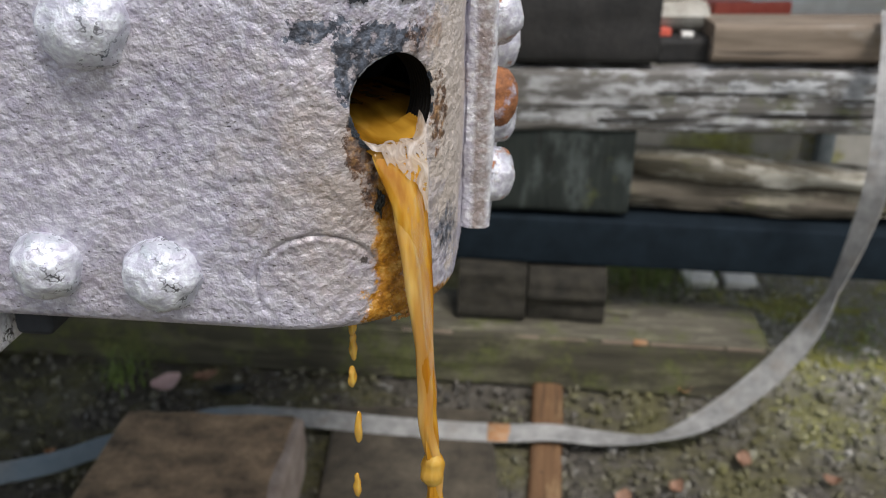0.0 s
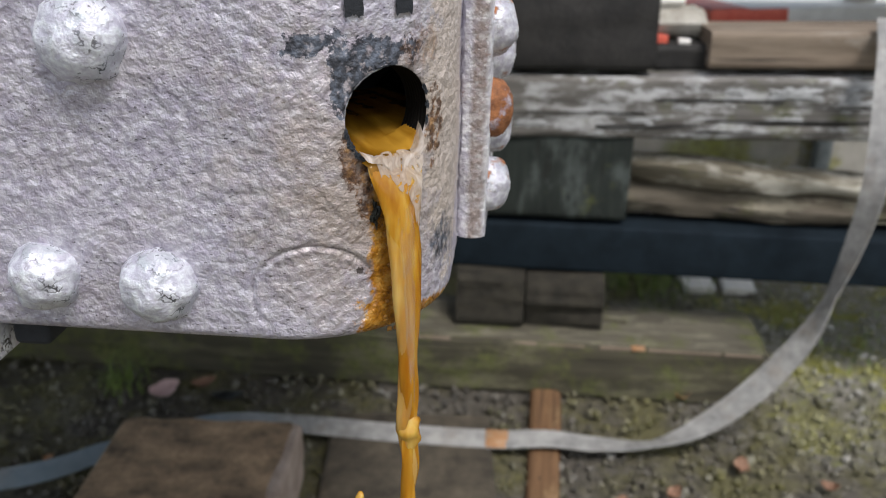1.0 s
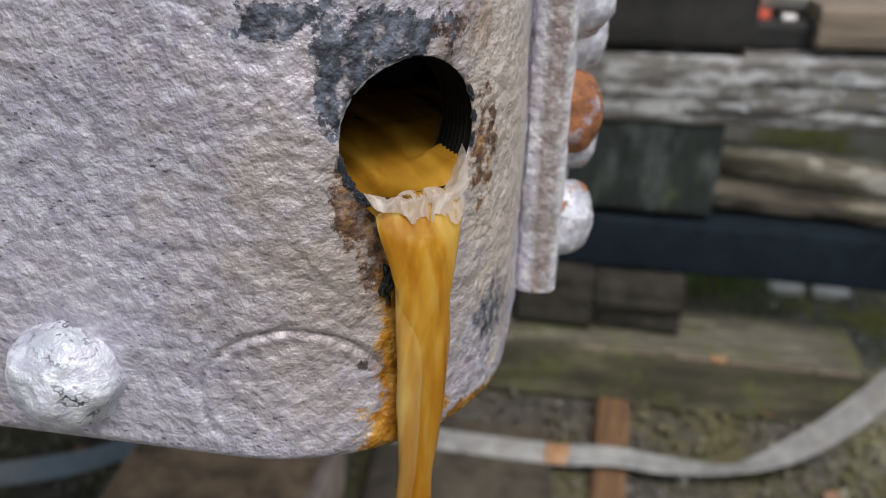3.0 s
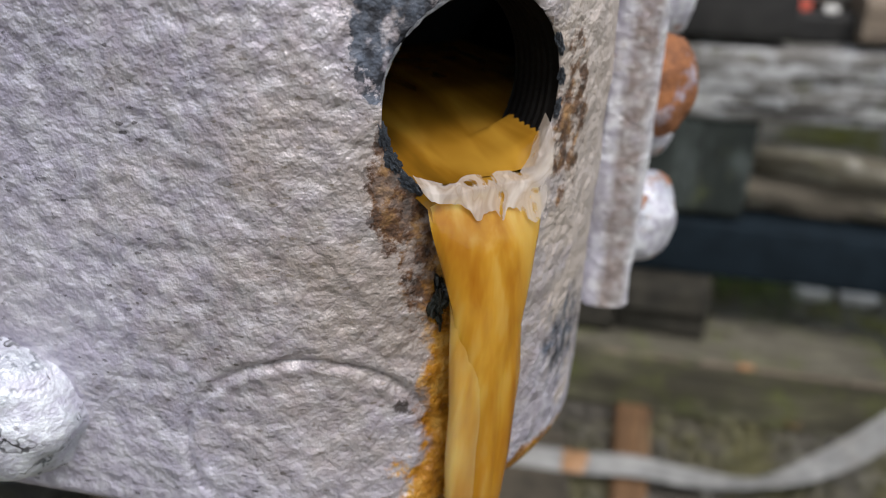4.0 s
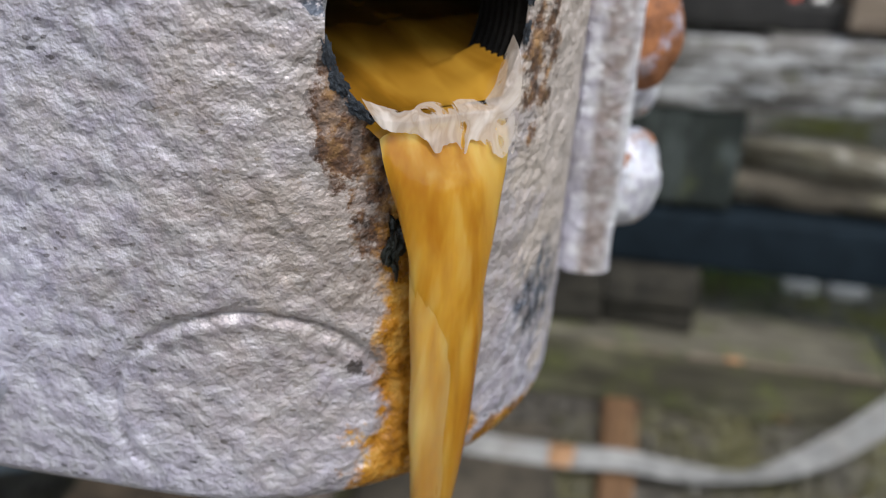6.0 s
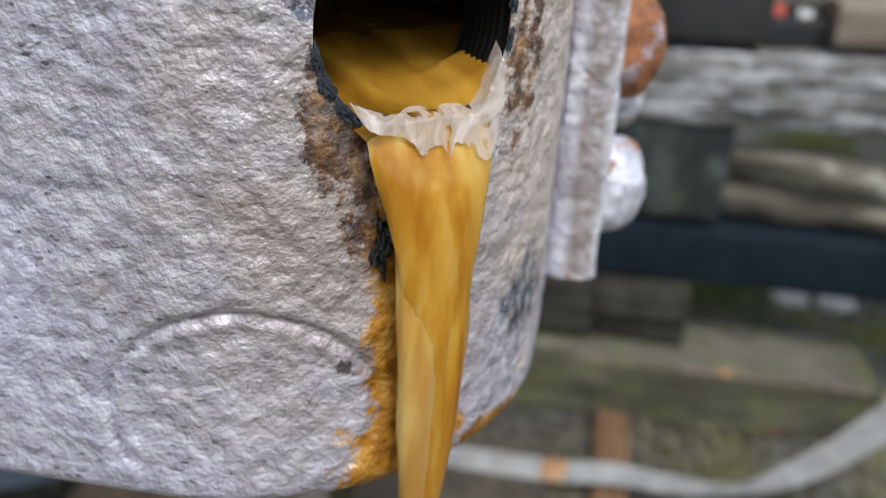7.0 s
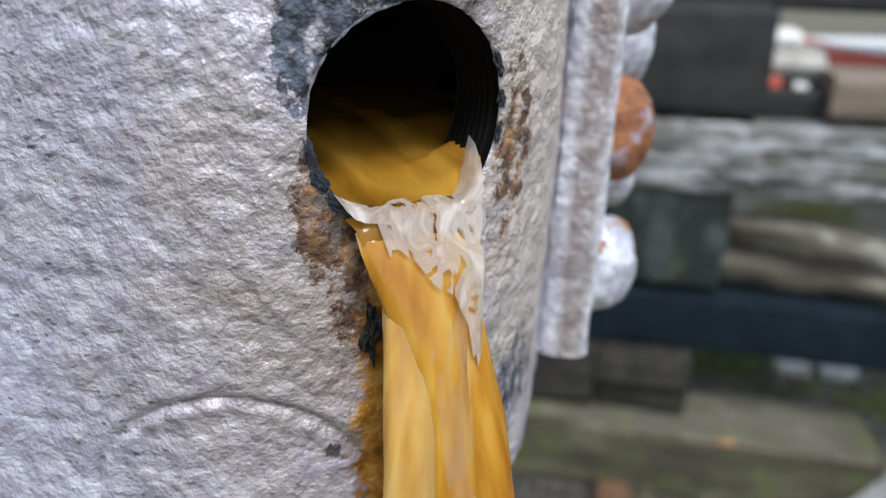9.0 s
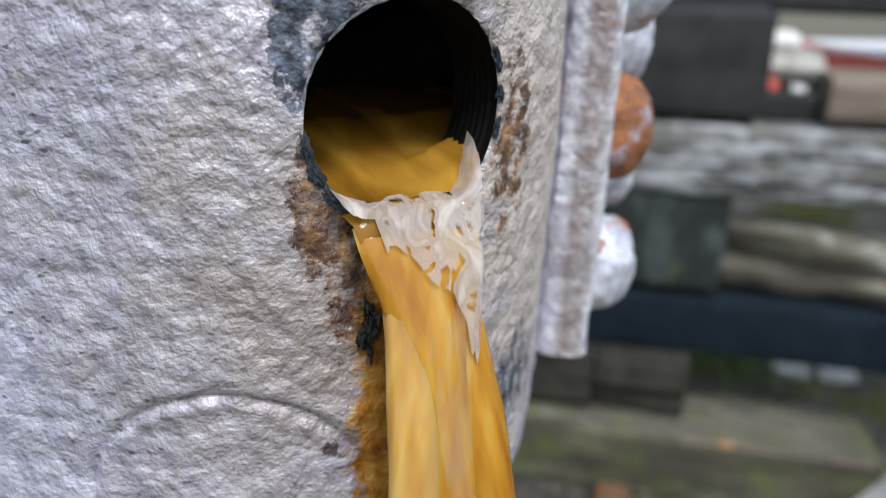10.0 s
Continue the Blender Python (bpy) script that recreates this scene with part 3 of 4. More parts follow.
timber("tarred_timber_block", "dark tarred timber block on a grey timber", W_DARK, 0.230, 2.20, 0.812, 0.36, 0.22, 0.215, -1, -1.6, seed=6, wear=0.004)
timber("plank", "pale brown sawn plank on a grey timber", W_PLANK, 1.13, 2.20, 0.838, 1.18, 0.20, 0.088, -1, -1.6, seed=7, wear=0.003)
timber("rough_slab", "rough brown slab of wood on a steel beam", W_SLAB, 0.95, 2.20, 0.43, 1.2, 0.16, 0.085, -2, 0.5, seed=8, wear=0.018, corner=0.03)
timber("bleached_log", "bleached split log lying on a slab", W_BARK, 0.83, 2.15, 0.510, 0.95, 0.09, 0.060, -3, 3.4, seed=9, wear=0.020, corner=0.03, category="log")

timber("upper_timber", "weathered dark grey timber across the top of the stack", W_DARK, 0.88, 2.40, 1.030, 1.7, 0.24, 0.14, -1, -1.6, seed=13, wear=0.008)
timber("stone_block", "pale rough stone block resting on a wooden chock", M_STONEBLOCK, 0.478, 2.29, 0.866, 0.125, 0.11, 0.078, 12, 0, seed=14, wear=0.012, corner=0.03, category="stone")
timber("white_stone", "white chipped stone lying on a pale stone block", M_WHITE, 0.455, 2.29, 0.938, 0.070, 0.07, 0.042, 20, 0, seed=19, wear=0.010, corner=0.018, category="stone")
timber("wood_chock", "small dark wooden chock on a grey timber", W_DARK, 0.490, 2.25, 0.806, 0.15, 0.19, 0.062, 4, -1.6, seed=16, wear=0.004, category="chock")
timber("red_scrap", "scrap of red painted metal on a chock", M_RED, 0.430, 2.21, 0.866, 0.034, 0.04, 0.018, 15, 0, seed=17, wear=0.006, corner=0.004, category="scrap")
timber("white_pebble", "white pebble on a chock", M_WHITE, 0.488, 2.185, 0.866, 0.028, 0.024, 0.016, 0, 0, seed=18, wear=0.003, corner=0.006, category="pebble")
timber("rear_timber", "dark timber behind the stack carrying a board", W_DARK, 1.18, 2.41, 0.822, 1.3, 0.20, 0.066, 0, -1.6, seed=15, wear=0.004)
board = tagged(new("barrier_board"), "red and white painted barrier board lying behind a plank", "board")
board.matrix_world = yard(0.940, 2.691, 0.888, 0, -1.6, 14)
part("board", rounded_box(0.80 * K, 0.40 * K, 0.045 * K, 0.004), M_WHITE, board)
stripe = part("red_stripe", rounded_box(0.11 * K, 0.406 * K, 0.054 * K, 0.004), M_RED, board, "red painted stripe")
stripe.location = (-0.349 * K, 0, -0.003)
patch = part("red_patch", rounded_box(0.15 * K, 0.020 * K, 0.049 * K, 0.003), M_RED, board, "red painted front edge")
patch.location = (-0.255 * K, -0.194 * K, -0.002)
ob = tagged(part("white_can", loft([[(r * math.cos(a) * K, r * math.sin(a) * K, z * K) for a in [2 * math.pi * i / 24 for i in range(24)]] for z, r in ((0, 0.040), (0.004, 0.043), (0.10, 0.043), (0.112, 0.036), (0.12, 0.036))]), M_WHITE), "scuffed white metal can on a board", "can")
ob.matrix_world = yard(1.06, 2.62, 0.936)

# steel beam: a channel lying across the blocks
bm = rounded_box(2.8 * K, 0.14 * K, 0.125 * K, 0.006)
beam = tagged(part("steel_beam", bm, M_BEAM), "blue-black steel beam resting on timber blocks", "beam")
beam.matrix_world = yard(0.65, 2.14, 0.294, 0, -0.3, -2.2)

# wall and things behind the stack
bm = rounded_box(6.0 * K, 0.6 * K, 0.74 * K, 0.01)
ob = tagged(part("low_wall", bm, M_CONCRETE), "pale concrete low wall", "wall", kind="structure")
ob.matrix_world = yard(1.2, 3.4, 0)
bm = rounded_box(0.056 * K, 0.05 * K, 0.80 * K, 0.008)
ob = tagged(part("steel_post", bm, M_POST), "grey galvanised steel post behind the timbers", "post")
ob.matrix_world = yard(1.21, 3.06, -0.01)
ob = tagged(part("white_block", rounded_box(0.10 * K, 0.15 * K, 0.030 * K, 0.005), M_WHITE), "chipped white block on the ground", "block", "white blocks")
ob.matrix_world = yard(0.73, 2.70, 0.002, 8, 0, 6)
copy_thing(ob, yard(0.868, 2.70, 0.002, 8, 0, -3))

# brown board, underside timber and stick near the foot of the boiler
brown = timber("brown_board", "thick brown board lying on the gravel", W_BROWN, -0.535, 1.165, -0.004, 0.75, 0.365, 0.154, 2, axis=1, seed=10, wear=0.004, corner=0.008)
edge = part("split_side", timber_mesh(0.75 * K, 0.028, 0.150 * K, 0.007, 71, 1, 0.02, 0.010), W_PALE, brown, "pale split side of the board")
edge.location = (0.1577, 0, 0.001)
timber("flat_board", "dirty flat board half sunk in gravel", W_FLAT, -0.12, 1.48, -0.006, 0.62, 0.38, 0.03, 3, axis=1, seed=11, wear=0.004)
timber("stick", "rusty brown wooden lath on the gravel", W_STICK, 0.175, 1.62, -0.002, 0.66, 0.075, 0.018, -4, axis=1, seed=12, wear=0.004, category="lath")


# ---- strap ----
def ribbon(points, width, thick):
    """A flat band through points (place, direction across)."""
    rings = []
    for p, side in points:
        p, side = Vector(p), Vector(side).normalized()
        rings.append((p, side))
    out = []
    for i, (p, side) in enumerate(rings):
        fwd = (rings[min(i + 1, len(rings) - 1)][0] - rings[max(i - 1, 0)][0]).normalized()
        up = fwd.cross(side).normalized()
        a, b = side * width / 2, up * thick / 2
        out.append([p - a - b, p + a - b, p + a + b, p - a + b])
    return loft(out)


def smooth_line(keys, steps):
    """Points on a smooth curve through keys (Catmull-Rom), with their sides."""
    pts = [Vector(k[0]) for k in keys]
    sides = [Vector(k[1]) for k in keys]
    out = []
    for i in range(len(pts) - 1):
        p0, p1, p2, p3 = pts[max(i - 1, 0)], pts[i], pts[i + 1], pts[min(i + 2, len(pts) - 1)]
        for s in range(steps):
            t = s / steps
            q = 0.5 * (2 * p1 + (p2 - p0) * t + (2 * p0 - 5 * p1 + 4 * p2 - p3) * t * t + (3 * p1 - p0 - 3 * p2 + p3) * t ** 3)
            out.append((q, sides[i].lerp(sides[i + 1], t)))
    out.append((pts[-1], sides[-1]))
    return out


line = smooth_line([((-1.7, 1.20, 0.03), (0.3, 1, 0.2)), ((-0.99, 1.45, 0.03), (-0.3, 1, 0.3)), ((-0.80, 1.57, 0.03), (-0.3, 1, 0.3)), ((-0.60, 1.70, 0.03), (-0.2, 1, 0.2)), ((-0.40, 1.715, 0.03), (0, 1, 0.2)), ((-0.167, 1.70, 0.03), (0, 1, 0.2)),
                    ((0.06, 1.695, 0.03), (0, 1, 0.2)), ((0.19, 1.70, 0.036), (0, 1, 0.1)), ((0.30, 1.70, 0.028), (0, 1, 0.0)), ((0.43, 1.71, 0.03), (0, 1, -0.40)), ((0.55, 1.75, 0.06), (-0.35, 0.85, 0.15)), ((0.655, 1.76, 0.155), (-0.59, 0.62, 0.47)),
                    ((0.745, 1.77, 0.28), (-0.42, 0.80, 0.18)), ((0.79, 1.78, 0.39), (-0.02, 0.97, -0.28)), ((0.825, 1.79, 0.53), (-0.35, 0.9, 0.0)), ((0.85, 1.82, 0.67), (-0.6, 0.75, 0.1)), ((0.90, 1.98, 0.87), (-1, 0.3, 0)), ((0.94, 2.12, 0.95), (-1, 0.2, 0))], 8)
line = [(yard(*p).translation, side) for p, side in line]
strap = tagged(part("ratchet_strap", ribbon(line, 0.050, 0.0025), M_STRAP), "slack grey webbing strap trailing over the ground", "strap")

orange = tagged(part("orange_mark", rounded_box(0.045, 0.049, 0.001, 0.0004, 1), M_ORANGE, strap, "orange rust stain on the strap"))
orange.location = yard(0.07, 1.695, 0.0315).translation
orange.rotation_euler = (radians(11), 0, radians(1))


def leaf_mesh(length, width, curl, seed):
    rows = []
    for i in range(9):
        t = i / 8
        w = width * math.sin(math.pi * (0.08 + 0.86 * t)) * (1 + 0.25 * noise.noise(Vector((t * 5, seed, 0))))
        c = Vector((length * (t - 0.5), 0, curl * (2 * t - 1) ** 2))
        rows.append([c + Vector((0, w * (u - 2) / 2, curl * 0.8 * ((u - 2) / 2) ** 2 + 0.002 * noise.noise(Vector((t * 6, u, seed))))) for u in range(5)])
    up = [[p + Vector((0, 0, 0.0012)) for p in reversed(r)] for r in rows]
    return loft([a + b for a, b in zip(rows, up)])


for k, (x, y, l, w, turn, mat, lab) in enumerate(((-0.77, 1.86, 0.10, 0.05, 30, M_LEAF_PINK, "pale pink scrap lying on the gravel"), (-0.68, 1.90, 0.08, 0.03, 15, M_LEAF, "dry brown leaf on the gravel"), (-0.60, 1.84, 0.12, 0.03, -8, M_CRUST, "dark curled leaf on the gravel"),
                                             (0.62, 1.66, 0.06, 0.03, 70, M_LEAF, "dry brown leaf on the gravel"), (0.45, 1.55, 0.05, 0.025, 40, M_LEAF, "dry brown leaf on the gravel"), (0.33, 1.50, 0.06, 0.03, 60, M_LEAF, "dry brown leaf on the gravel"),
                                             (-0.92, 1.55, 0.03, 0.02, 20, M_ORANGE, "orange leaf scrap on the gravel"), (0.80, 1.60, 0.05, 0.022, -30, M_LEAF, "dry brown leaf on the gravel"), (0.55, 1.95, 0.05, 0.02, 10, M_ORANGE, "orange leaf scrap on the gravel"))):
    ob = tagged(part("leaf", leaf_mesh(l * K * 0.75, w * K * 0.6, 0.008, k), mat), lab, "leaf", "fallen leaves")
    ob.matrix_world = yard(x, y, 0.012, 12, -10, turn)


def grass(name, x, y, count, height, seed, spread=0.03):
    rng = random.Random(seed)
    bm = bmesh.new()
    for _ in range(count):
        a, lean = rng.uniform(0, 6.28), rng.uniform(0.2, 1.1)
        bx, by = rng.gauss(0, spread), rng.gauss(0, spread)
        h, w = height * rng.uniform(0.5, 1.1), 0.0018
        prev = None
        for k in range(5):
            t = k / 4
            c = Vector((bx + math.cos(a) * lean * h * t * t, by + math.sin(a) * lean * h * t * t, h * t * (1 - 0.25 * lean * t)))
            sx = Vector((-math.sin(a), math.cos(a), 0)) * w * (1 - 0.9 * t)
            cur = (bm.verts.new(c - sx), bm.verts.new(c + sx))
            if prev:
                bm.faces.new((prev[0], prev[1], cur[1], cur[0]))
            prev = cur
    ob = tagged(part(name, bm, M_GRASS), "tuft of thin yellow-green grass in the gravel", "grass", kind="stuff")
    ob.matrix_world = yard(x, y, 0)


grass("grass_tuft", -0.90, 1.88, 60, 0.09, 1)
grass("grass_tuft", 0.56, 2.72, 420, 0.085, 2, 0.09)
grass("grass_tuft", 1.10, 2.35, 120, 0.03, 3, 0.10)

# ---- boiler corner ----
CX, CY, R, TOP, BOTTOM = -0.093, 0.484, 0.086, 1.75, 1.000
HOLE, HZ, HR = 43.0, 1.1172, 0.0246        # the hole's bearing on the corner, its height and radius
N_OUT = Vector((math.sin(radians(HOLE)), -math.cos(radians(HOLE)), 0))
HC = Vector((CX, CY, HZ)) + N_OUT * R


def skin(s, z):
    """The plate's outer skin: s runs along the flat front (below 0), round the corner and back along the side."""
    arc = R * math.pi / 2
    if s < 0:
        return Vector((CX + s, CY - R, z)), Vector((0, -1, 0))
    if s < arc:
        a = s / R
        n = Vector((math.sin(a), -math.cos(a), 0))
        return Vector((CX, CY, z)) + n * R, n
    return Vector((CX + R, CY + s - arc, z)), Vector((1, 0, 0))


boiler = tagged(new("boiler_firebox"), "silver-painted riveted steel boiler corner with open washout hole", "boiler")


def plate():
    bm = bmesh.new()
    ss = [-2.1, -1.0, -0.7, -0.5, -0.36] + [-0.30 + 0.002 * i for i in range(144)] + [-0.012 + 0.0012 * i for i in range(80)] + [0.084 + 0.0018 * i for i in range(64)] + [0.22, 0.3, 0.6, 0.9, 1.58]
    zs = [BOTTOM + 0.0012 * i for i in range(58)] + [1.0696 + 0.0018 * i for i in range(110)] + [1.28, 1.34, 1.45, TOP]
    rows = []
    for s in ss:
        col = []
        # rounded lower edge
        for k in range(6):
            a = radians(90 * k / 6)
            p, n = skin(s, BOTTOM - 0.008 * math.cos(a) + 0.008)
            col.append(bm.verts.new(p - n * 0.008 * (1 - math.sin(a)) + Vector((0, 0, -0.0))))
        for z in [q for q in zs if q > BOTTOM + 0.0085]:
            p, n = skin(s, z)
            d = 0.0007 * noise.fractal(Vector((p.x * 75, p.y * 75, z * 75)), 0.9, 2.0, 4) + 0.0012 * noise.noise(Vector((p.x * 16, p.y * 16, z * 16)))
            # the raised ring of a plugged hole
            q = math.hypot(p.x + 0.072, (z - 1.0275) * 1.148)
            if p.y < 0.46:
                k = max(0.0, min(1.0, (0.0308 - q) / 0.0014))
                d += -0.0011 * k * k * (3 - 2 * k) - 0.0016 * math.exp(-((q - 0.0308) / 0.0009) ** 2) + 0.0007 * math.exp(-((q - 0.0275) / 0.0014) ** 2)
            col.append(bm.verts.new(p + n * d))
        rows.append(col)
    side = Vector((-N_OUT.y, N_OUT.x, 0))

    def radial(v):
        w = v.co - HC
        return math.hypot(w.dot(side), w.z), w.dot(side), w.z, w.dot(N_OUT)
    inside = {v for col in rows for v in col if (lambda q: q[0] < HR and q[3] > -0.03)(radial(v))}
    for a, b in zip(rows, rows[1:]):
        for i in range(len(a) - 1):
            f = (a[i], b[i], b[i + 1], a[i + 1])
            if not all(v in inside for v in f):
                bm.faces.new(f)
    # pull the hole's border in to a slightly crusty circle
    for v in inside:
        if v.link_faces:
            q, u, w, _ = radial(v)
            k = HR * (1 + 0.012 * noise.noise(Vector((u * 300, w * 300, 0)))) / max(q, 1e-6)
            uu, ww = u * k, w * k
            v.co = HC + side * uu + Vector((0, 0, ww)) - N_OUT * (R - math.sqrt(R * R - uu * uu) + 0.001)
    for v in [v for v in bm.verts if not v.link_faces]:
        bm.verts.remove(v)
    # underside and inner skin close the shell
    return bm


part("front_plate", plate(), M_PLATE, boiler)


def bore():
    """The threaded hole, a tube that runs inwards from the skin."""
    side = Vector((-N_OUT.y, N_OUT.x, 0))
    rings = []
    for k in range(0, 97):
        d = k * 0.0002
        r = HR - 0.0002 - 0.0005 * (0.5 - 0.5 * math.cos(2 * math.pi * d / 0.0026)) * (1 if 0.0026 < d else 0)
        ring = []
        for i in range(64):
            a = 2 * math.pi * i / 64
            u, w = r * math.cos(a), r * math.sin(a)
            sag = R - math.sqrt(R * R - u * u)
            ring.append(HC + side * u + Vector((0, 0, w)) - N_OUT * (sag * max(0, 1 - d / 0.03) + d + 0.0006))
        rings.append(ring)
    bm = loft(rings, caps=False)
    bmesh.ops.transform(bm, matrix=Matrix.Translation(-HC), verts=bm.verts[:])
    return bm


bore_tube = part("threaded_bore", bore(), M_BORE, boiler, "near-black threaded bore")
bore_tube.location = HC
cam.data.dof.focus_object = bore_tube        # the lens keeps the hole sharp


def plate_box(name, x0, x1, y0, y1, z0, z1, mat, r=0.003, label=""):
    bm = bmesh.new()
    bmesh.ops.create_cube(bm, size=1.0, matrix=Matrix.Translation(((x0 + x1) / 2, (y0 + y1) / 2, (z0 + z1) / 2)) @ Matrix.Diagonal((x1 - x0, y1 - y0, z1 - z0, 1)))
    bmesh.ops.bevel(bm, geom=bm.edges[:], offset=r, segments=3, profile=0.5, affect='EDGES')
    return part(name, bm, mat, boiler, label)


# foundation ring below the water, inner wall
def ring_bottom():
    bm = bmesh.new()
    edge = [skin(s, BOTTOM + 0.0005) for s in [-2.1] + [R * math.pi / 2 * i / 24 for i in range(25)] + [1.45]]
    outer = [bm.verts.new(p - n * 0.0078) for p, n in edge]
    inner = [bm.verts.new(p - n * 0.075) if n.x < 0.02 or n.y > -0.02 else bm.verts.new(Vector((CX, CY, p.z)) + n * (R - 0.075)) for p, n in edge]
    for i in range(len(edge) - 1):
        bm.faces.new((outer[i], outer[i + 1], inner[i + 1], inner[i]))
    up = [bm.verts.new(v.co + Vector((0, 0, 0.075))) for v in inner]
    for i in range(len(edge) - 1):
        bm.faces.new((inner[i], inner[i + 1], up[i + 1], up[i]))
    return bm


part("foundation_ring", ring_bottom(), M_BLACK, boiler)
# unseen plates added to keep light out of the shell and shade the yard
plate_box("unseen_crown", -2.2, -0.012, 0.402, 1.95, TOP - 0.002, TOP + 0.02, M_BLACK)
plate_box("unseen_back_plate", -2.2, 0.0, 1.935, 1.95, 1.0, TOP - 0.003, M_BLACK)
plate_box("unseen_end_plate", -2.21, -2.194, 0.40, 1.933, 1.0, TOP - 0.003, M_BLACK)
plate_box("unseen_floor_plate", -2.19, -0.09, 0.48, 1.933, 1.004, 1.012, M_BLACK)


def wrapper():
    """The side sheet that laps the flanged plate; its caulked edge faces the front."""
    rings = []
    for z in [1.014 + 0.004 * i for i in range(70)] + [1.4, 1.6, TOP]:
        ring = []
        for x, y in ((-0.0075, 0.533), (-0.005, 0.5285), (0.0, 0.527), (0.005, 0.5275), (0.009, 0.529), (0.0112, 0.5325), (0.0118, 0.543), (0.0118, 0.59), (0.0118, 0.70), (0.0118, 1.95), (-0.0075, 1.95)):
            low = max(0, 1.03 - z) * 0.35
            j = 0.0010 * noise.fractal(Vector((x * 60, y * 60, z * 60)), 1.0, 2.0, 3) if 0 <= x else 0
            ring.append((x + j, y + j - 0.3 * low * (1 if y < 0.55 else 0), z))
        rings.append(ring)
    return loft(rings)


part("side_wrapper", wrapper(), M_STRIP, boiler, "silver-grey lapped sheet edge with brown wear")


def rivet_mesh(r, h, seed):
    """A round rivet head along +z of its own space, lumpy with paint, with a fillet of paint at its foot."""
    rings = []
    for k in range(15):
        a = radians(90 * k / 14)
        rr, zz = r * math.cos(a), h * math.sin(a) ** 0.9
        if k == 0:
            rr *= 1.10
        ring = []
        for i in range(32):
            b = 2 * math.pi * i / 32
            p = Vector((math.cos(b) * rr, math.sin(b) * rr, zz))
            d = 1 + 0.11 * noise.fractal(Vector((p.x * 90 + seed * 5, p.y * 90, p.z * 90)), 1.0, 2.0, 3)
            ring.append(Vector((p.x * d, p.y * d, p.z * d - (0.002 if k == 0 else 0))))
        rings.append(ring)
    return loft(rings)


def rivet(place, direction, r, h, seed, mat, label=""):
    ob = part("rivet", rivet_mesh(r, h, seed), mat, boiler, label)
    ob.matrix_local = Matrix.Translation(place) @ Vector(direction).to_track_quat("Z", "Y").to_matrix().to_4x4()
    return ob


for i, (x, z, r) in enumerate(((-0.174, 1.154, 0.0210), (-0.209, 1.033, 0.0185), (-0.150, 1.031, 0.0195), (-0.268, 1.034, 0.019), (-0.327, 1.034, 0.019), (-0.25, 1.152, 0.021), (-0.174, 1.27, 0.021), (-0.25, 1.27, 0.021))):
    rivet((x, 0.3995, z), (0, -1, 0.02), r, 0.0190, i, M_RIVET)
for i in range(10):
    rusty = i == 1
    rivet((0.0110, 0.552, 1.0425 + 0.0508 * i), (1, 0, 0), 0.0185, 0.0150, 20 + i, M_RUSTY if rusty else M_RIVET_WORN, "rust-brown rivet head" if rusty else "")
    rivet((0.0110, 0.602, 1.0690 + 0.0508 * i), (1, 0, 0), 0.0185, 0.0148, 40 + i, M_RIVET_WORN)


# painted black strokes above the hole, the bracket below, small crusts
def paint_stroke(s0, s1, z0, z1, mat, seed):
    rows = []
    n = 12
    for i in range(n + 1):
        t = i / n
        row = []
        for j in range(15):
            w = j / 14
            lo = z0 + 0.0025 * noise.noise(Vector((t * 6 + seed, 3, 0)))
            p, nn = skin(s0 + (s1 - s0) * t + 0.0006 * noise.noise(Vector((w * 9, seed, 0))), lo + (z1 - lo) * w)
            row.append(p + nn * 0.0016)
        rows.append(row)
    return loft(rows, closed=False)


part("painted_stroke", paint_stroke(0.040, 0.049, 1.166, 1.21, M_BLACK, 1), M_BLACK, boiler, "black painted stroke")
part("painted_stroke", paint_stroke(0.066, 0.076, 1.166, 1.21, M_BLACK, 5), M_BLACK, boiler, "black painted stroke")
plate_box("bracket", -0.42, -0.250, 0.402, 0.445, 0.972, 1.0005, M_RIVET, 0.004, "silver-painted lug under the plate")
plate_box("bracket_web", -0.2435, -0.222, 0.412, 0.47, 0.982, 1.003, M_BLACK, 0.004, "black web beside the lug")


def crust(points, r, seed, mat, name, label):
    bm = bmesh.new()
    for k, (p, f) in enumerate(points):
        d = bmesh.ops.create_icosphere(bm, subdivisions=2, radius=r * f, matrix=Matrix.Translation(p))
        for v in d["verts"]:
            v.co += Vector((1, 1, 1)) * 0.35 * r * noise.noise(v.co * 500 + Vector((seed, k, 0)))
    return part(name, bm, mat, boiler, label)


def on_skin(s, z, out=0.0):
    p, n = skin(s, z)
    return p + n * out


bm = bmesh.new()
bmesh.ops.create_icosphere(bm, subdivisions=4, radius=1.0)
for v in bm.verts:
    k = 1 + 0.75 * noise.fractal(v.co * 1.7 + Vector((4.0, 0, 0)), 0.9, 2.0, 4)
    v.co = Vector((v.co.x * 0.0017 * k + 0.0007 * math.sin(v.co.z * 4), v.co.y * 0.0019 * k, v.co.z * 0.0052 * k))
lump = part("dark_crust", bm, M_CRUST, boiler, "lump of black wet crust")
lump.location = on_skin(0.0545, 1.0685, 0.0006)
rng = random.Random(9)
crust([(on_skin(0.059 + 0.016 * rng.random(), 1.001 + 0.04 * rng.random() ** 1.5), rng.uniform(0.4, 1.0)) for _ in range(40)], 0.0016, 5, M_OCHRE, "ochre_crust", "wet ochre rust deposit")


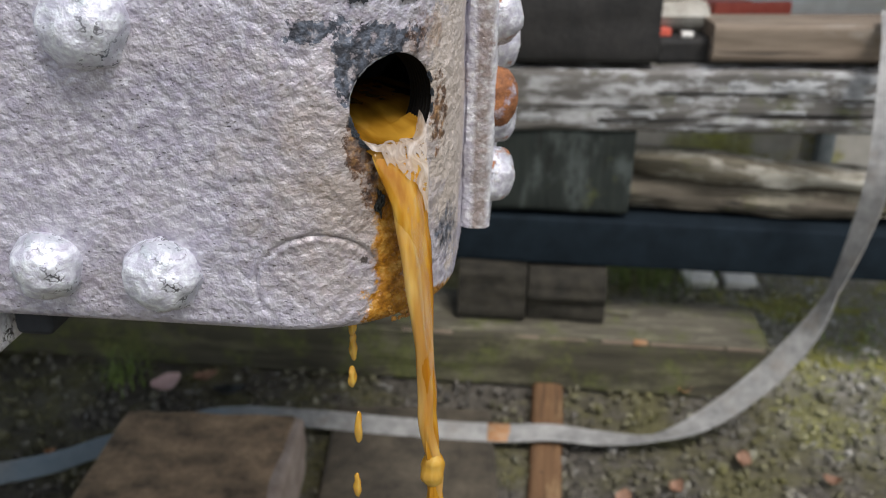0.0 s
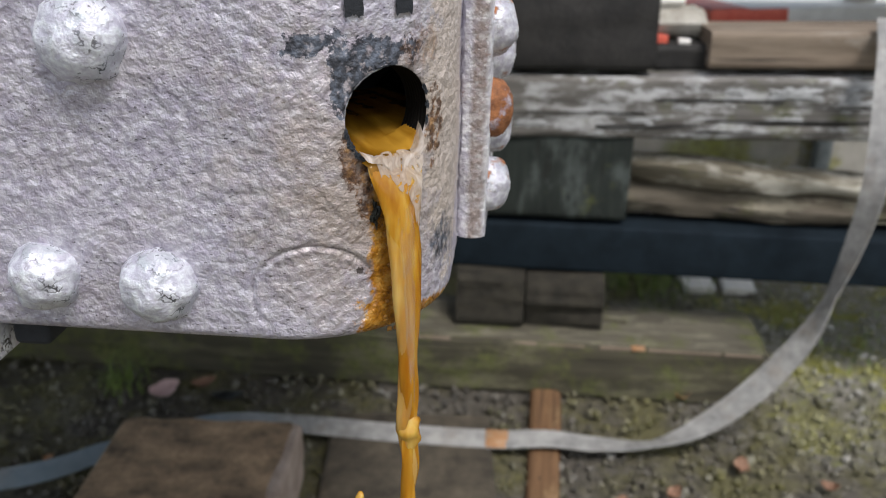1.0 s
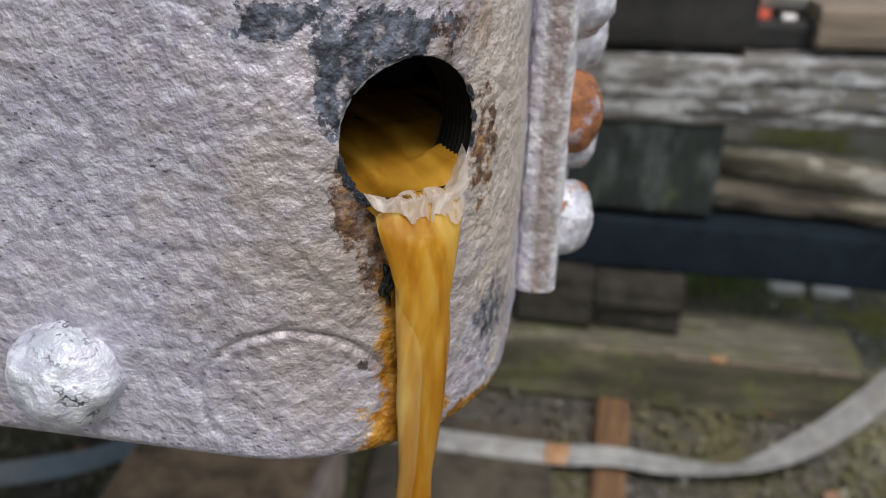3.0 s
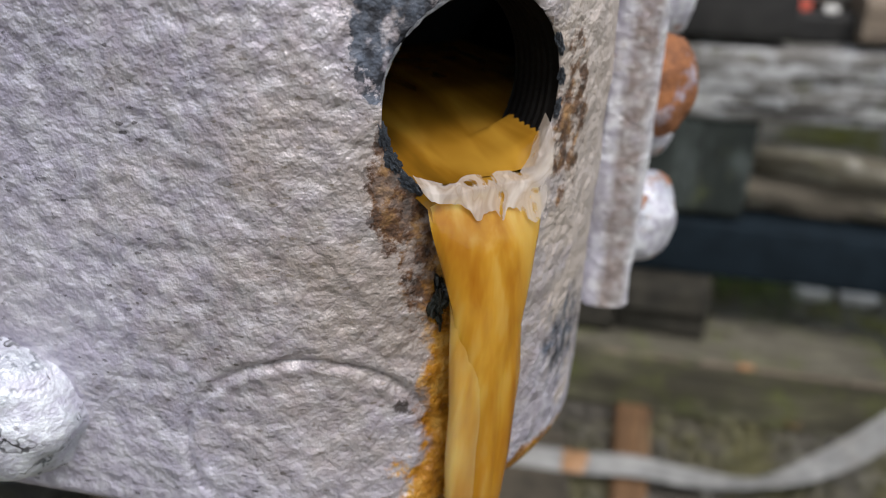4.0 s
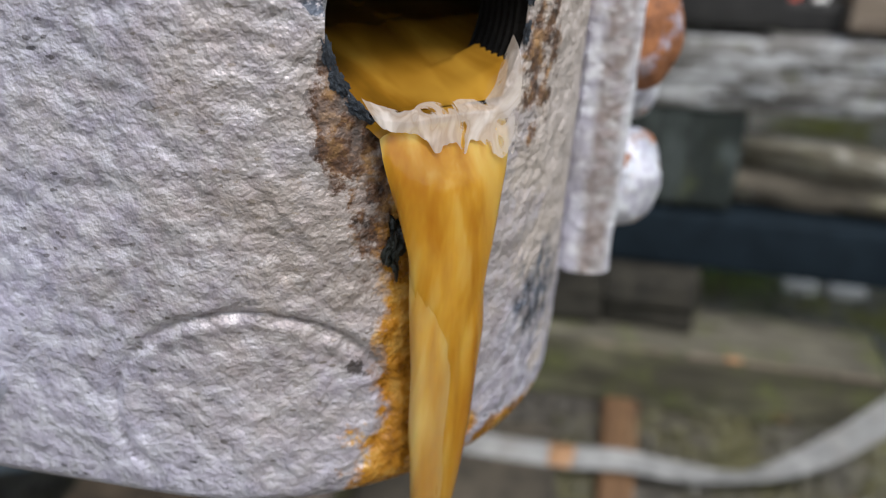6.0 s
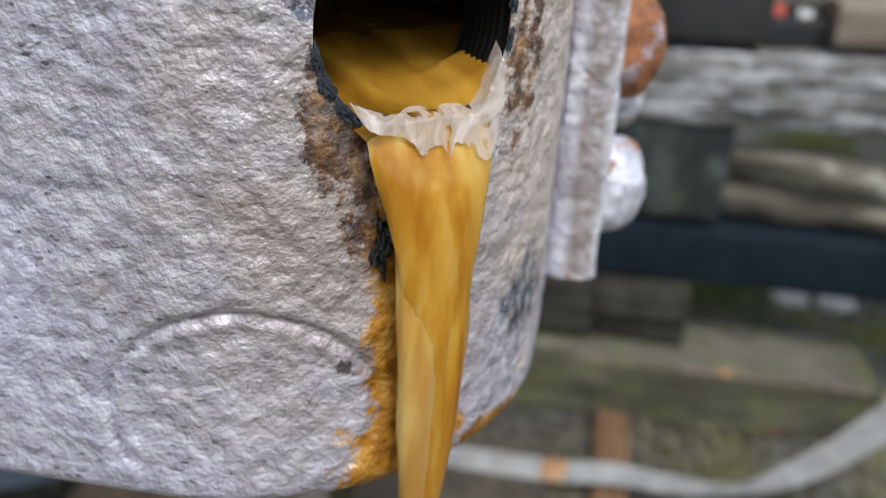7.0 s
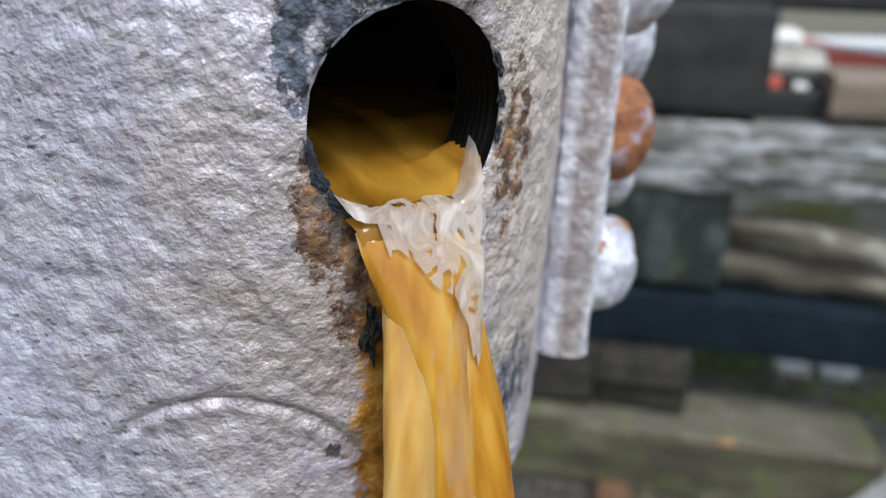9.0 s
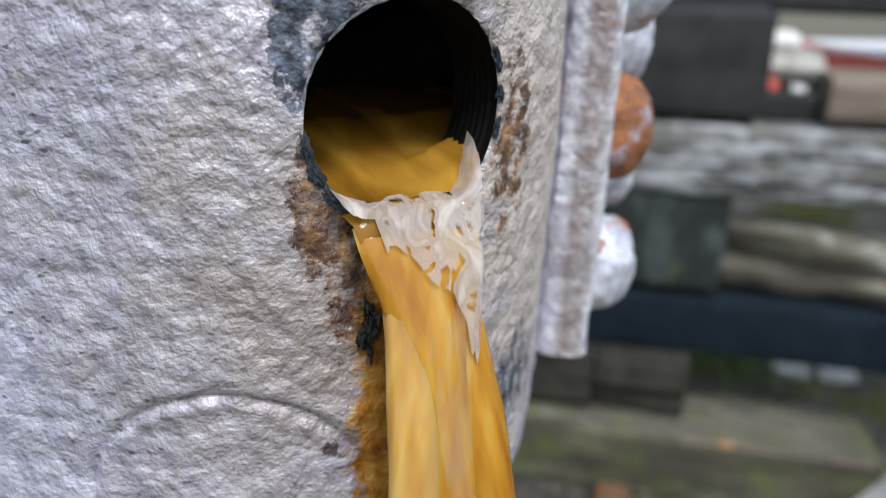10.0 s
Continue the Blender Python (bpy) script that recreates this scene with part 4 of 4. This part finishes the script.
def scab(a, across, along, seed):
    """A ragged scale of rust and paint that clings to the hole's rim at angle a."""
    bm = bmesh.new()
    bmesh.ops.create_icosphere(bm, subdivisions=4, radius=1.0)
    r = HR * 1.025
    centre, n = skin(R * radians(HOLE) + r * math.cos(a), HZ + r * math.sin(a))
    t = Vector((0, 0, 1)).cross(n).normalized()
    out = t * math.cos(a) + Vector((0, 0, math.sin(a)))
    run = n.cross(out)
    for v in bm.verts:
        k = max(0.25, 1 + 0.85 * noise.fractal(v.co * 2.1 + Vector((seed * 3.3, 0, 0)), 0.8, 2.0, 4))
        c = v.co * k
        v.co = centre + out * (c.x * across - (c.y * along) ** 2 / (2 * r)) + run * (c.y * along) + n * (c.z * 0.0007)
    return part("rim_scab", bm, M_RIM, boiler, "blue-grey scale on the rim")


for k, (a, across, along) in enumerate(((3.40, 0.0009, 0.0026), (3.62, 0.0014, 0.0026), (3.92, 0.0011, 0.0032), (0.10, 0.0009, 0.0018), (0.42, 0.0009, 0.0026), (-0.22, 0.0006, 0.0022), (1.75, 0.0005, 0.0040))):
    scab(a, across, along, k)

def rim_edge(a0, a1, seed):
    """The worn bright arris of the hole, thicker and thinner along its way."""
    rings = []
    for i in range(73):
        a = a0 + (a1 - a0) * i / 72
        thick = 0.00038 * max(0.15, 1 + 1.1 * noise.noise(Vector((a * 9, seed, 0)))) * min(1.0, i / 6, (72 - i) / 6) + 0.00004
        u, w = (HR + 0.0001) * math.cos(a), (HR + 0.0001) * math.sin(a)
        c = HC + SIDE * u + Vector((0, 0, w)) - N_OUT * (R - math.sqrt(R * R - u * u) + 0.0004)
        out = SIDE * math.cos(a) + Vector((0, 0, math.sin(a)))
        rings.append([c + out * thick * math.cos(b) + N_OUT * thick * math.sin(b) for b in [2 * math.pi * k / 8 for k in range(8)]])
    return loft(rings)


SIDE = Vector((-N_OUT.y, N_OUT.x, 0))
for a0, a1 in ((1.75, 2.5), (2.55, 3.35), (3.42, 3.98)):
    part("rim_edge", rim_edge(a0, a1, a0), M_EDGE, boiler, "worn bright edge of the hole")

# ---- water ----
LEVEL = HZ - 0.0177
water = tagged(new("drain_water"), "turbid ochre water pouring from the washout hole", "water")


def pool():
    """Still water inside the bore and behind it."""
    bm = bmesh.new()
    rows = []
    for i in range(41):
        d = 0.0005 + 0.0975 * (i / 40) ** 1.4
        rise = max(0.0, min(1.0, (d - 0.002) / 0.045))
        z = LEVEL - 0.0010 + 0.0088 * rise * rise * (3 - 2 * rise)
        row = []
        for j in range(21):
            u = j / 10 - 1
            zz = z + 0.0080 * max(0.0, u) ** 2.0 * max(0.0, 1 - d / 0.06) * min(1.0, d / 0.006) + 0.0003 * noise.noise(Vector((i * 0.4, j * 0.5, 0)))
            w = math.sqrt(HR * HR - (HZ - zz) ** 2) - 0.0003 if d < 0.0195 else min(0.060, 0.034 + 0.9 * (d - 0.0195))
            row.append(HC + SIDE * (w * u) - N_OUT * d + Vector((0, 0, zz - HZ)))
        rows.append(row)
    return loft(rows, closed=False)


part("pool", pool(), M_POOL, water, "darker amber water inside the hole")


def strand_mesh(rows, seed, ripple=0.12):
    """Falling water: rows of (way out, shift sideways, height, half width, half depth)."""
    rings = []
    for i in range(len(rows) - 1):
        a, b = rows[i], rows[i + 1]
        n = max(2, int(abs(a[2] - b[2]) / 0.004) + 1) if a[2] > 0.8 else 12
        for k in range(n):
            t = k / n
            rings.append([u + (v - u) * t for u, v in zip(a, b)])
    rings.append(rows[-1])
    out = []
    for d, s, z, w, h in rings:
        c = HC + N_OUT * d + SIDE * (s + 0.0035 * max(0.0, min(1.0, (1.02 - z) / 0.06)) * noise.noise(Vector((z * 26, seed, 0.3))))
        c.z = z
        ring = []
        for i in range(28):
            a = 2 * math.pi * i / 28
            wild = ripple * (1 + 6.0 * max(0.0, min(1.0, (1.0 - z) / 0.06)))
            k = 1 + wild * noise.noise(Vector((math.cos(a) * 1.2 + seed, math.sin(a) * 1.2, z * 34))) + 0.6 * ripple * noise.noise(Vector((math.cos(a) * 4 + seed, math.sin(a) * 4, z * 60)))
            tilt = max(0.0, min(1.0, (1.096 - z) / 0.012))
            up = Vector((0, 0, 1)).lerp(N_OUT, tilt)
            ring.append(c + SIDE * (w * math.cos(a) * k) + up * (h * math.sin(a) * k))
        out.append(ring)
    return loft(out)


LIP = [(-0.020, 0.0, LEVEL - 0.0045, 0.0150, 0.0022), (-0.012, 0.0, LEVEL - 0.0042, 0.0162, 0.0024), (-0.005, 0.0, LEVEL - 0.0040, 0.0169, 0.0026), (-0.001, 0.0, LEVEL - 0.0037, 0.0168, 0.0027), (0.0025, 0.0, 1.0946, 0.0162, 0.0028), (0.0045, 0.0, 1.0908, 0.0152, 0.0028),
       (0.0050, 0.0, 1.0865, 0.0138, 0.0022), (0.0042, 0.0, 1.082, 0.0120, 0.0008)]
FALL = [(0.0018, 0.0, 1.0945, 0.0158, 0.0020), (0.0046, 0.0, 1.0905, 0.0155, 0.0032), (0.0066, 0.0, 1.0855, 0.0143, 0.0038), (0.0087, 0.0, 1.079, 0.0125, 0.0039), (0.0115, 0.0, 1.070, 0.0104, 0.0039), (0.0160, 0.0, 1.05, 0.0082, 0.0039), (0.0205, 0.0, 1.025, 0.0068, 0.0038), (0.0250, 0.0, 0.995, 0.0050, 0.0036),
        (0.034, 0.0, 0.93, 0.0038, 0.0034), (0.045, 0.0, 0.80, 0.0036, 0.0034), (0.056, 0.0, 0.55, 0.0036, 0.0034), (0.064, 0.0, GROUND - 0.01, 0.004, 0.0037)]
PIVOT = HC + N_OUT * 0.004 + Vector((0, 0, 1.090 - HZ))
HINGE = Matrix((-SIDE, N_OUT, Vector((0, 0, 1)))).transposed().to_4x4()        # y outwards
part("lip", strand_mesh(LIP, 3, 0.05), M_POOL, water)


def strand(name, shift, wide, seed, ripple, material):
    """A strand that hinges at the lip: its own space starts there."""
    rows = [(d - (0.0016 * max(0.0, min(1.0, (z - 1.05) / 0.03)) if shift else 0.0), shift * max(0.45, min(1.0, (z - 0.94) / 0.09)), z, min(w, 0.0080) * wide if shift else w, h * (0.96 if shift else 1.0)) for d, _, z, w, h in FALL]
    bm = strand_mesh(rows, seed, ripple)
    bmesh.ops.transform(bm, matrix=HINGE.inverted() @ Matrix.Translation(-PIVOT), verts=bm.verts[:])
    return part(name, bm, material, water)


main_strand = strand("main_strand", 0.0, 1.0, 1, 0.09, M_WATER)
left_strand = strand("left_strand", -0.0026, 0.92, 11, 0.10, M_VEIL)
right_strand = strand("right_strand", 0.0026, 0.92, 17, 0.10, M_WATER)


def sheen_sheet(rows, low_edge, high_edge, horns, seed, u0=-1.0, u1=1.0, proud=0.0010):
    """A pale sheet standing in for the sky's reflection at the lip, torn along its borders."""
    nu, nv = 90, 40
    grid = []
    for i in range(nu + 1):
        u = u0 + (u1 - u0) * i / nu
        top, low = max(0.0, high_edge(u)), min(1.0, low_edge(u))
        low = max(low, top + 0.02)
        col = []
        for j in range(nv + 1):
            v = top + (low - top) * j / nv
            t = v * (len(rows) - 1)
            k = min(int(t), len(rows) - 2)
            f = t - k
            d, _, z, w, h = [a + (b - a) * f for a, b in zip(rows[k], rows[k + 1])]
            a = math.acos(max(-1, min(1, u * 0.985)))
            tilt = max(0.0, min(1.0, (1.096 - z) / 0.012))
            up = Vector((0, 0, 1)).lerp(N_OUT, tilt)
            c = HC + N_OUT * d + SIDE * (w * 1.01 * math.cos(a)) + up * (h * 1.10 * math.sin(a) + proud + 0.0004 * noise.noise(Vector((u * 5, v * 4, seed))))
            c.z += z - HZ + horns * max(0.0, abs(u) - 0.55) ** 2.2 * max(0.0, 1 - 1.3 * v) * (1.0 if u > 0 else 0.25)
            reach = max(0.0, -u - 0.45) / 0.55 * max(0.0, 1 - 1.8 * v)        # the sheet clings to the rim
            c += (Vector((0, 0, 0.0060)) * reach - SIDE * 0.0050) * reach if horns else Vector()
            col.append(c)
        grid.append(col)
    bm = loft(grid, closed=False)
    bmesh.ops.transform(bm, matrix=HINGE.inverted() @ Matrix.Translation(-PIVOT), verts=bm.verts[:])
    return bm


def torn(u, base, seed):
    """A flowing border with a few long tears."""
    return base + 0.13 * noise.noise(Vector((u * 1.9, seed, 0))) + 0.09 * max(0.0, noise.noise(Vector((u * 4.6, seed + 3, 0)))) + 0.010 * noise.noise(Vector((u * 14, seed + 5, 0)))


OVER = [LIP[2], LIP[3], LIP[4]] + FALL[1:7]
part("sky_sheen", sheen_sheet(OVER, lambda u: torn(u, 0.36 + 0.06 * u - 0.10 * max(0.0, -u - 0.3), 2.0), lambda u: 0.15 + 0.09 * noise.noise(Vector((u * 2.2, 9.0, 0))) - 0.30 * max(0.0, u - 0.6) + 0.02 * noise.noise(Vector((u * 7, 4.0, 0))), 0.09, 3.0),
     M_SHEEN, main_strand, "pale torn sheet of painted sky reflection on the water")
tongue = part("sheen_tongue", sheen_sheet(OVER, lambda u: torn(u, 0.57 + 0.30 * u - 0.45 * max(0.0, u - 0.72), 6.0), lambda u: 0.28 + 0.03 * noise.noise(Vector((u * 4, 7.0, 0))), 0.0, 8.0, -0.72, 0.97, 0.0012),
              M_SHEEN, main_strand, "pale tongue of painted sky reflection drawn down the water")
veil = part("sheen_veil", sheen_sheet(FALL[3:9], lambda u: torn(u, 0.84 + 0.1 * u, 11.0), lambda u: 0.10 - 0.3 * u + 0.12 * noise.noise(Vector((u * 5, 3.0, 0))), 0.0, 12.0, -0.55, 0.42, 0.0011),
            M_SHEEN_THIN, main_strand, "thin pale streaks of painted sheen running down the water")


def drop_mesh(r, long, seed):
    rings = []
    for k in range(17):
        a = radians(-86 + 172 * k / 16)
        ring = []
        for i in range(12):
            b = 2 * math.pi * i / 12
            q = 1 + 0.55 * noise.noise(Vector((math.cos(b) * 0.9 + seed * 1.7, math.sin(b) * 0.9, a * 1.6)))
            ring.append((r * math.cos(a) * math.cos(b) * q, r * math.cos(a) * math.sin(b) * q, r * long * math.sin(a)))
        rings.append(ring)
    return loft(rings)


# drops that gather under the plate's edge, and thickenings that run down the falling water
rng = random.Random(21)
DROPS, BEADS = [], []
for k, release in enumerate((-0.17, -0.15, -0.13, -0.10, -0.08, -0.055, -0.02, 0.03, 0.08, 0.12, 0.15, 0.19, 0.22, 0.26, 0.30, 0.335, 0.36, 0.385, 0.41, 0.43, 0.445, 0.46, 0.475, 0.50, 0.54, 0.58, 0.61, 0.66, 0.72, 0.78, 0.83, 1.42, 1.55, 1.78, 1.90, 2.00, 2.12, 2.20, 2.31, 2.38, 2.52, 2.60, 2.72, 2.83, 2.95, 3.05)):
    early = release < 1.2
    ob = part("water_drop", drop_mesh(rng.uniform(0.0016, 0.0032) if k > 6 else 0.0022, rng.uniform(1.0, 2.8) if k > 6 else rng.uniform(2.5, 5.5), k), M_WATER)
    tagged(ob, "drop of ochre water falling from the boiler's edge", "drop", "falling drops")
    start = Vector((-0.0565 if early else -0.047, 0.426, 1.010)) + Vector((rng.uniform(-0.003, 0.003), rng.uniform(-0.004, 0.004), 0))
    if not early:
        start.x += rng.choice((0, 0, -0.006, 0.006))
    DROPS.append((ob, start, release))
for k in range(14):
    ob = part("bead", drop_mesh(rng.uniform(0.0060, 0.0076), rng.uniform(1.2, 2.2), 50 + k), M_WATER, water)
    BEADS.append((ob, -0.079 + 0.25 * k))


SWING = [(0, 0, -0.4), (0.4, -1.5, -0.4), (0.7, -4, -0.2), (1.0, -6, 0), (1.5, -6.5, 0.2), (2.0, -9, 0.2), (2.5, -11.4, 0.4), (3.0, -12.5, 0.6), (3.2, -12.5, 0.6), (4.3, -11.0, 1.0), (4.5, -11, 1.0), (5.0, -12, 0.6), (5.5, -11.8, 0.2),
         (6.2, -12, -0.4), (7.0, -12, -0.4), (7.3, -9, 2.0), (7.5, -4, 4.6), (7.8, 1, 7.2), (8.0, 3, 8.4), (8.5, 3.2, 8.6), (9.0, 2.0, 8.2), (9.5, 2.6, 8.4), (10.0, 2.4, 8.2)]        # seconds, degrees outwards, degrees of spread


def swing_at(t):
    for (t0, a0, b0), (t1, a1, b1) in zip(SWING, SWING[1:]):
        if t <= t1:
            f = max(0.0, (t - t0) / (t1 - t0))
            return a0 + (a1 - a0) * f, b0 + (b1 - b0) * f
    return SWING[-1][1:]


def motions():
    """Water in motion: the strands swing and shimmer, the drops and beads fall."""
    times = [0.2 * i for i in range(51)]
    base = Matrix.Translation(PIVOT) @ HINGE
    for ob, sign, seed in ((main_strand, 0, 0), (left_strand, -1, 5), (right_strand, 1, 9)):
        rows = []
        for t in times:
            out, spread = swing_at(t)
            shake = noise.noise(Vector((t * 3.1, seed, 0.5)))
            twist = noise.noise(Vector((t * 2.3, seed, 4.5)))
            rows.append((t, base @ pose(0, 0, 0, out + 0.5 * shake, sign * spread + 0.5 * twist, 3.0 * twist)))
        walk(ob, rows)
    # the painted reflection dips into the water and comes out again as the flow grows
    for ob in (tongue, veil):
        walk(ob, [(t, pose(0, -depth, 0)) for t, depth in ((0, 0.0), (0.6, 0.0003), (1.2, 0.0012), (1.8, 0.0026), (3.0, 0.0030), (4.5, 0.0034), (7.0, 0.0032), (7.3, 0.0018), (7.5, 0.0), (8.0, 0.0), (8.6, 0.0001), (9.3, 0.0), (10.0, 0.0))])
    for ob, start, release in DROPS:
        rows = [(0.0, None)]
        ts = sorted({0.0, 10.0, *[round(max(0.0, release + 0.04 * i), 3) for i in range(11)]})
        rows = []
        for t in ts:
            fall = max(0.0, t - release)
            rows.append((t, pose(start.x, start.y, max(GROUND, start.z - 4.9 * fall * fall))))
        walk(ob, rows)
    for ob, release in BEADS:
        ts = sorted({0.0, 10.0, *[round(max(0.0, release + 0.034 * i), 3) for i in range(12)]})
        rows = []
        for t in ts:
            fall = max(0.0, t - release)
            z = max(GROUND - 0.012, 1.05 - 1.2 * fall - 4.9 * fall * fall) if fall else 1.06
            out, _ = swing_at(t)
            for a, b in zip(FALL, FALL[1:]):
                if b[2] <= z <= a[2]:
                    d = a[0] + (b[0] - a[0]) * (a[2] - z) / (a[2] - b[2])
            p = base @ pose(0, 0, 0, out) @ Vector((0, d - 0.004, z - 1.090)) if fall else HC - N_OUT * 0.07 - Vector((0, 0, 0.045))
            rows.append((t, Matrix.Translation(p)))
        walk(ob, rows)


motions()
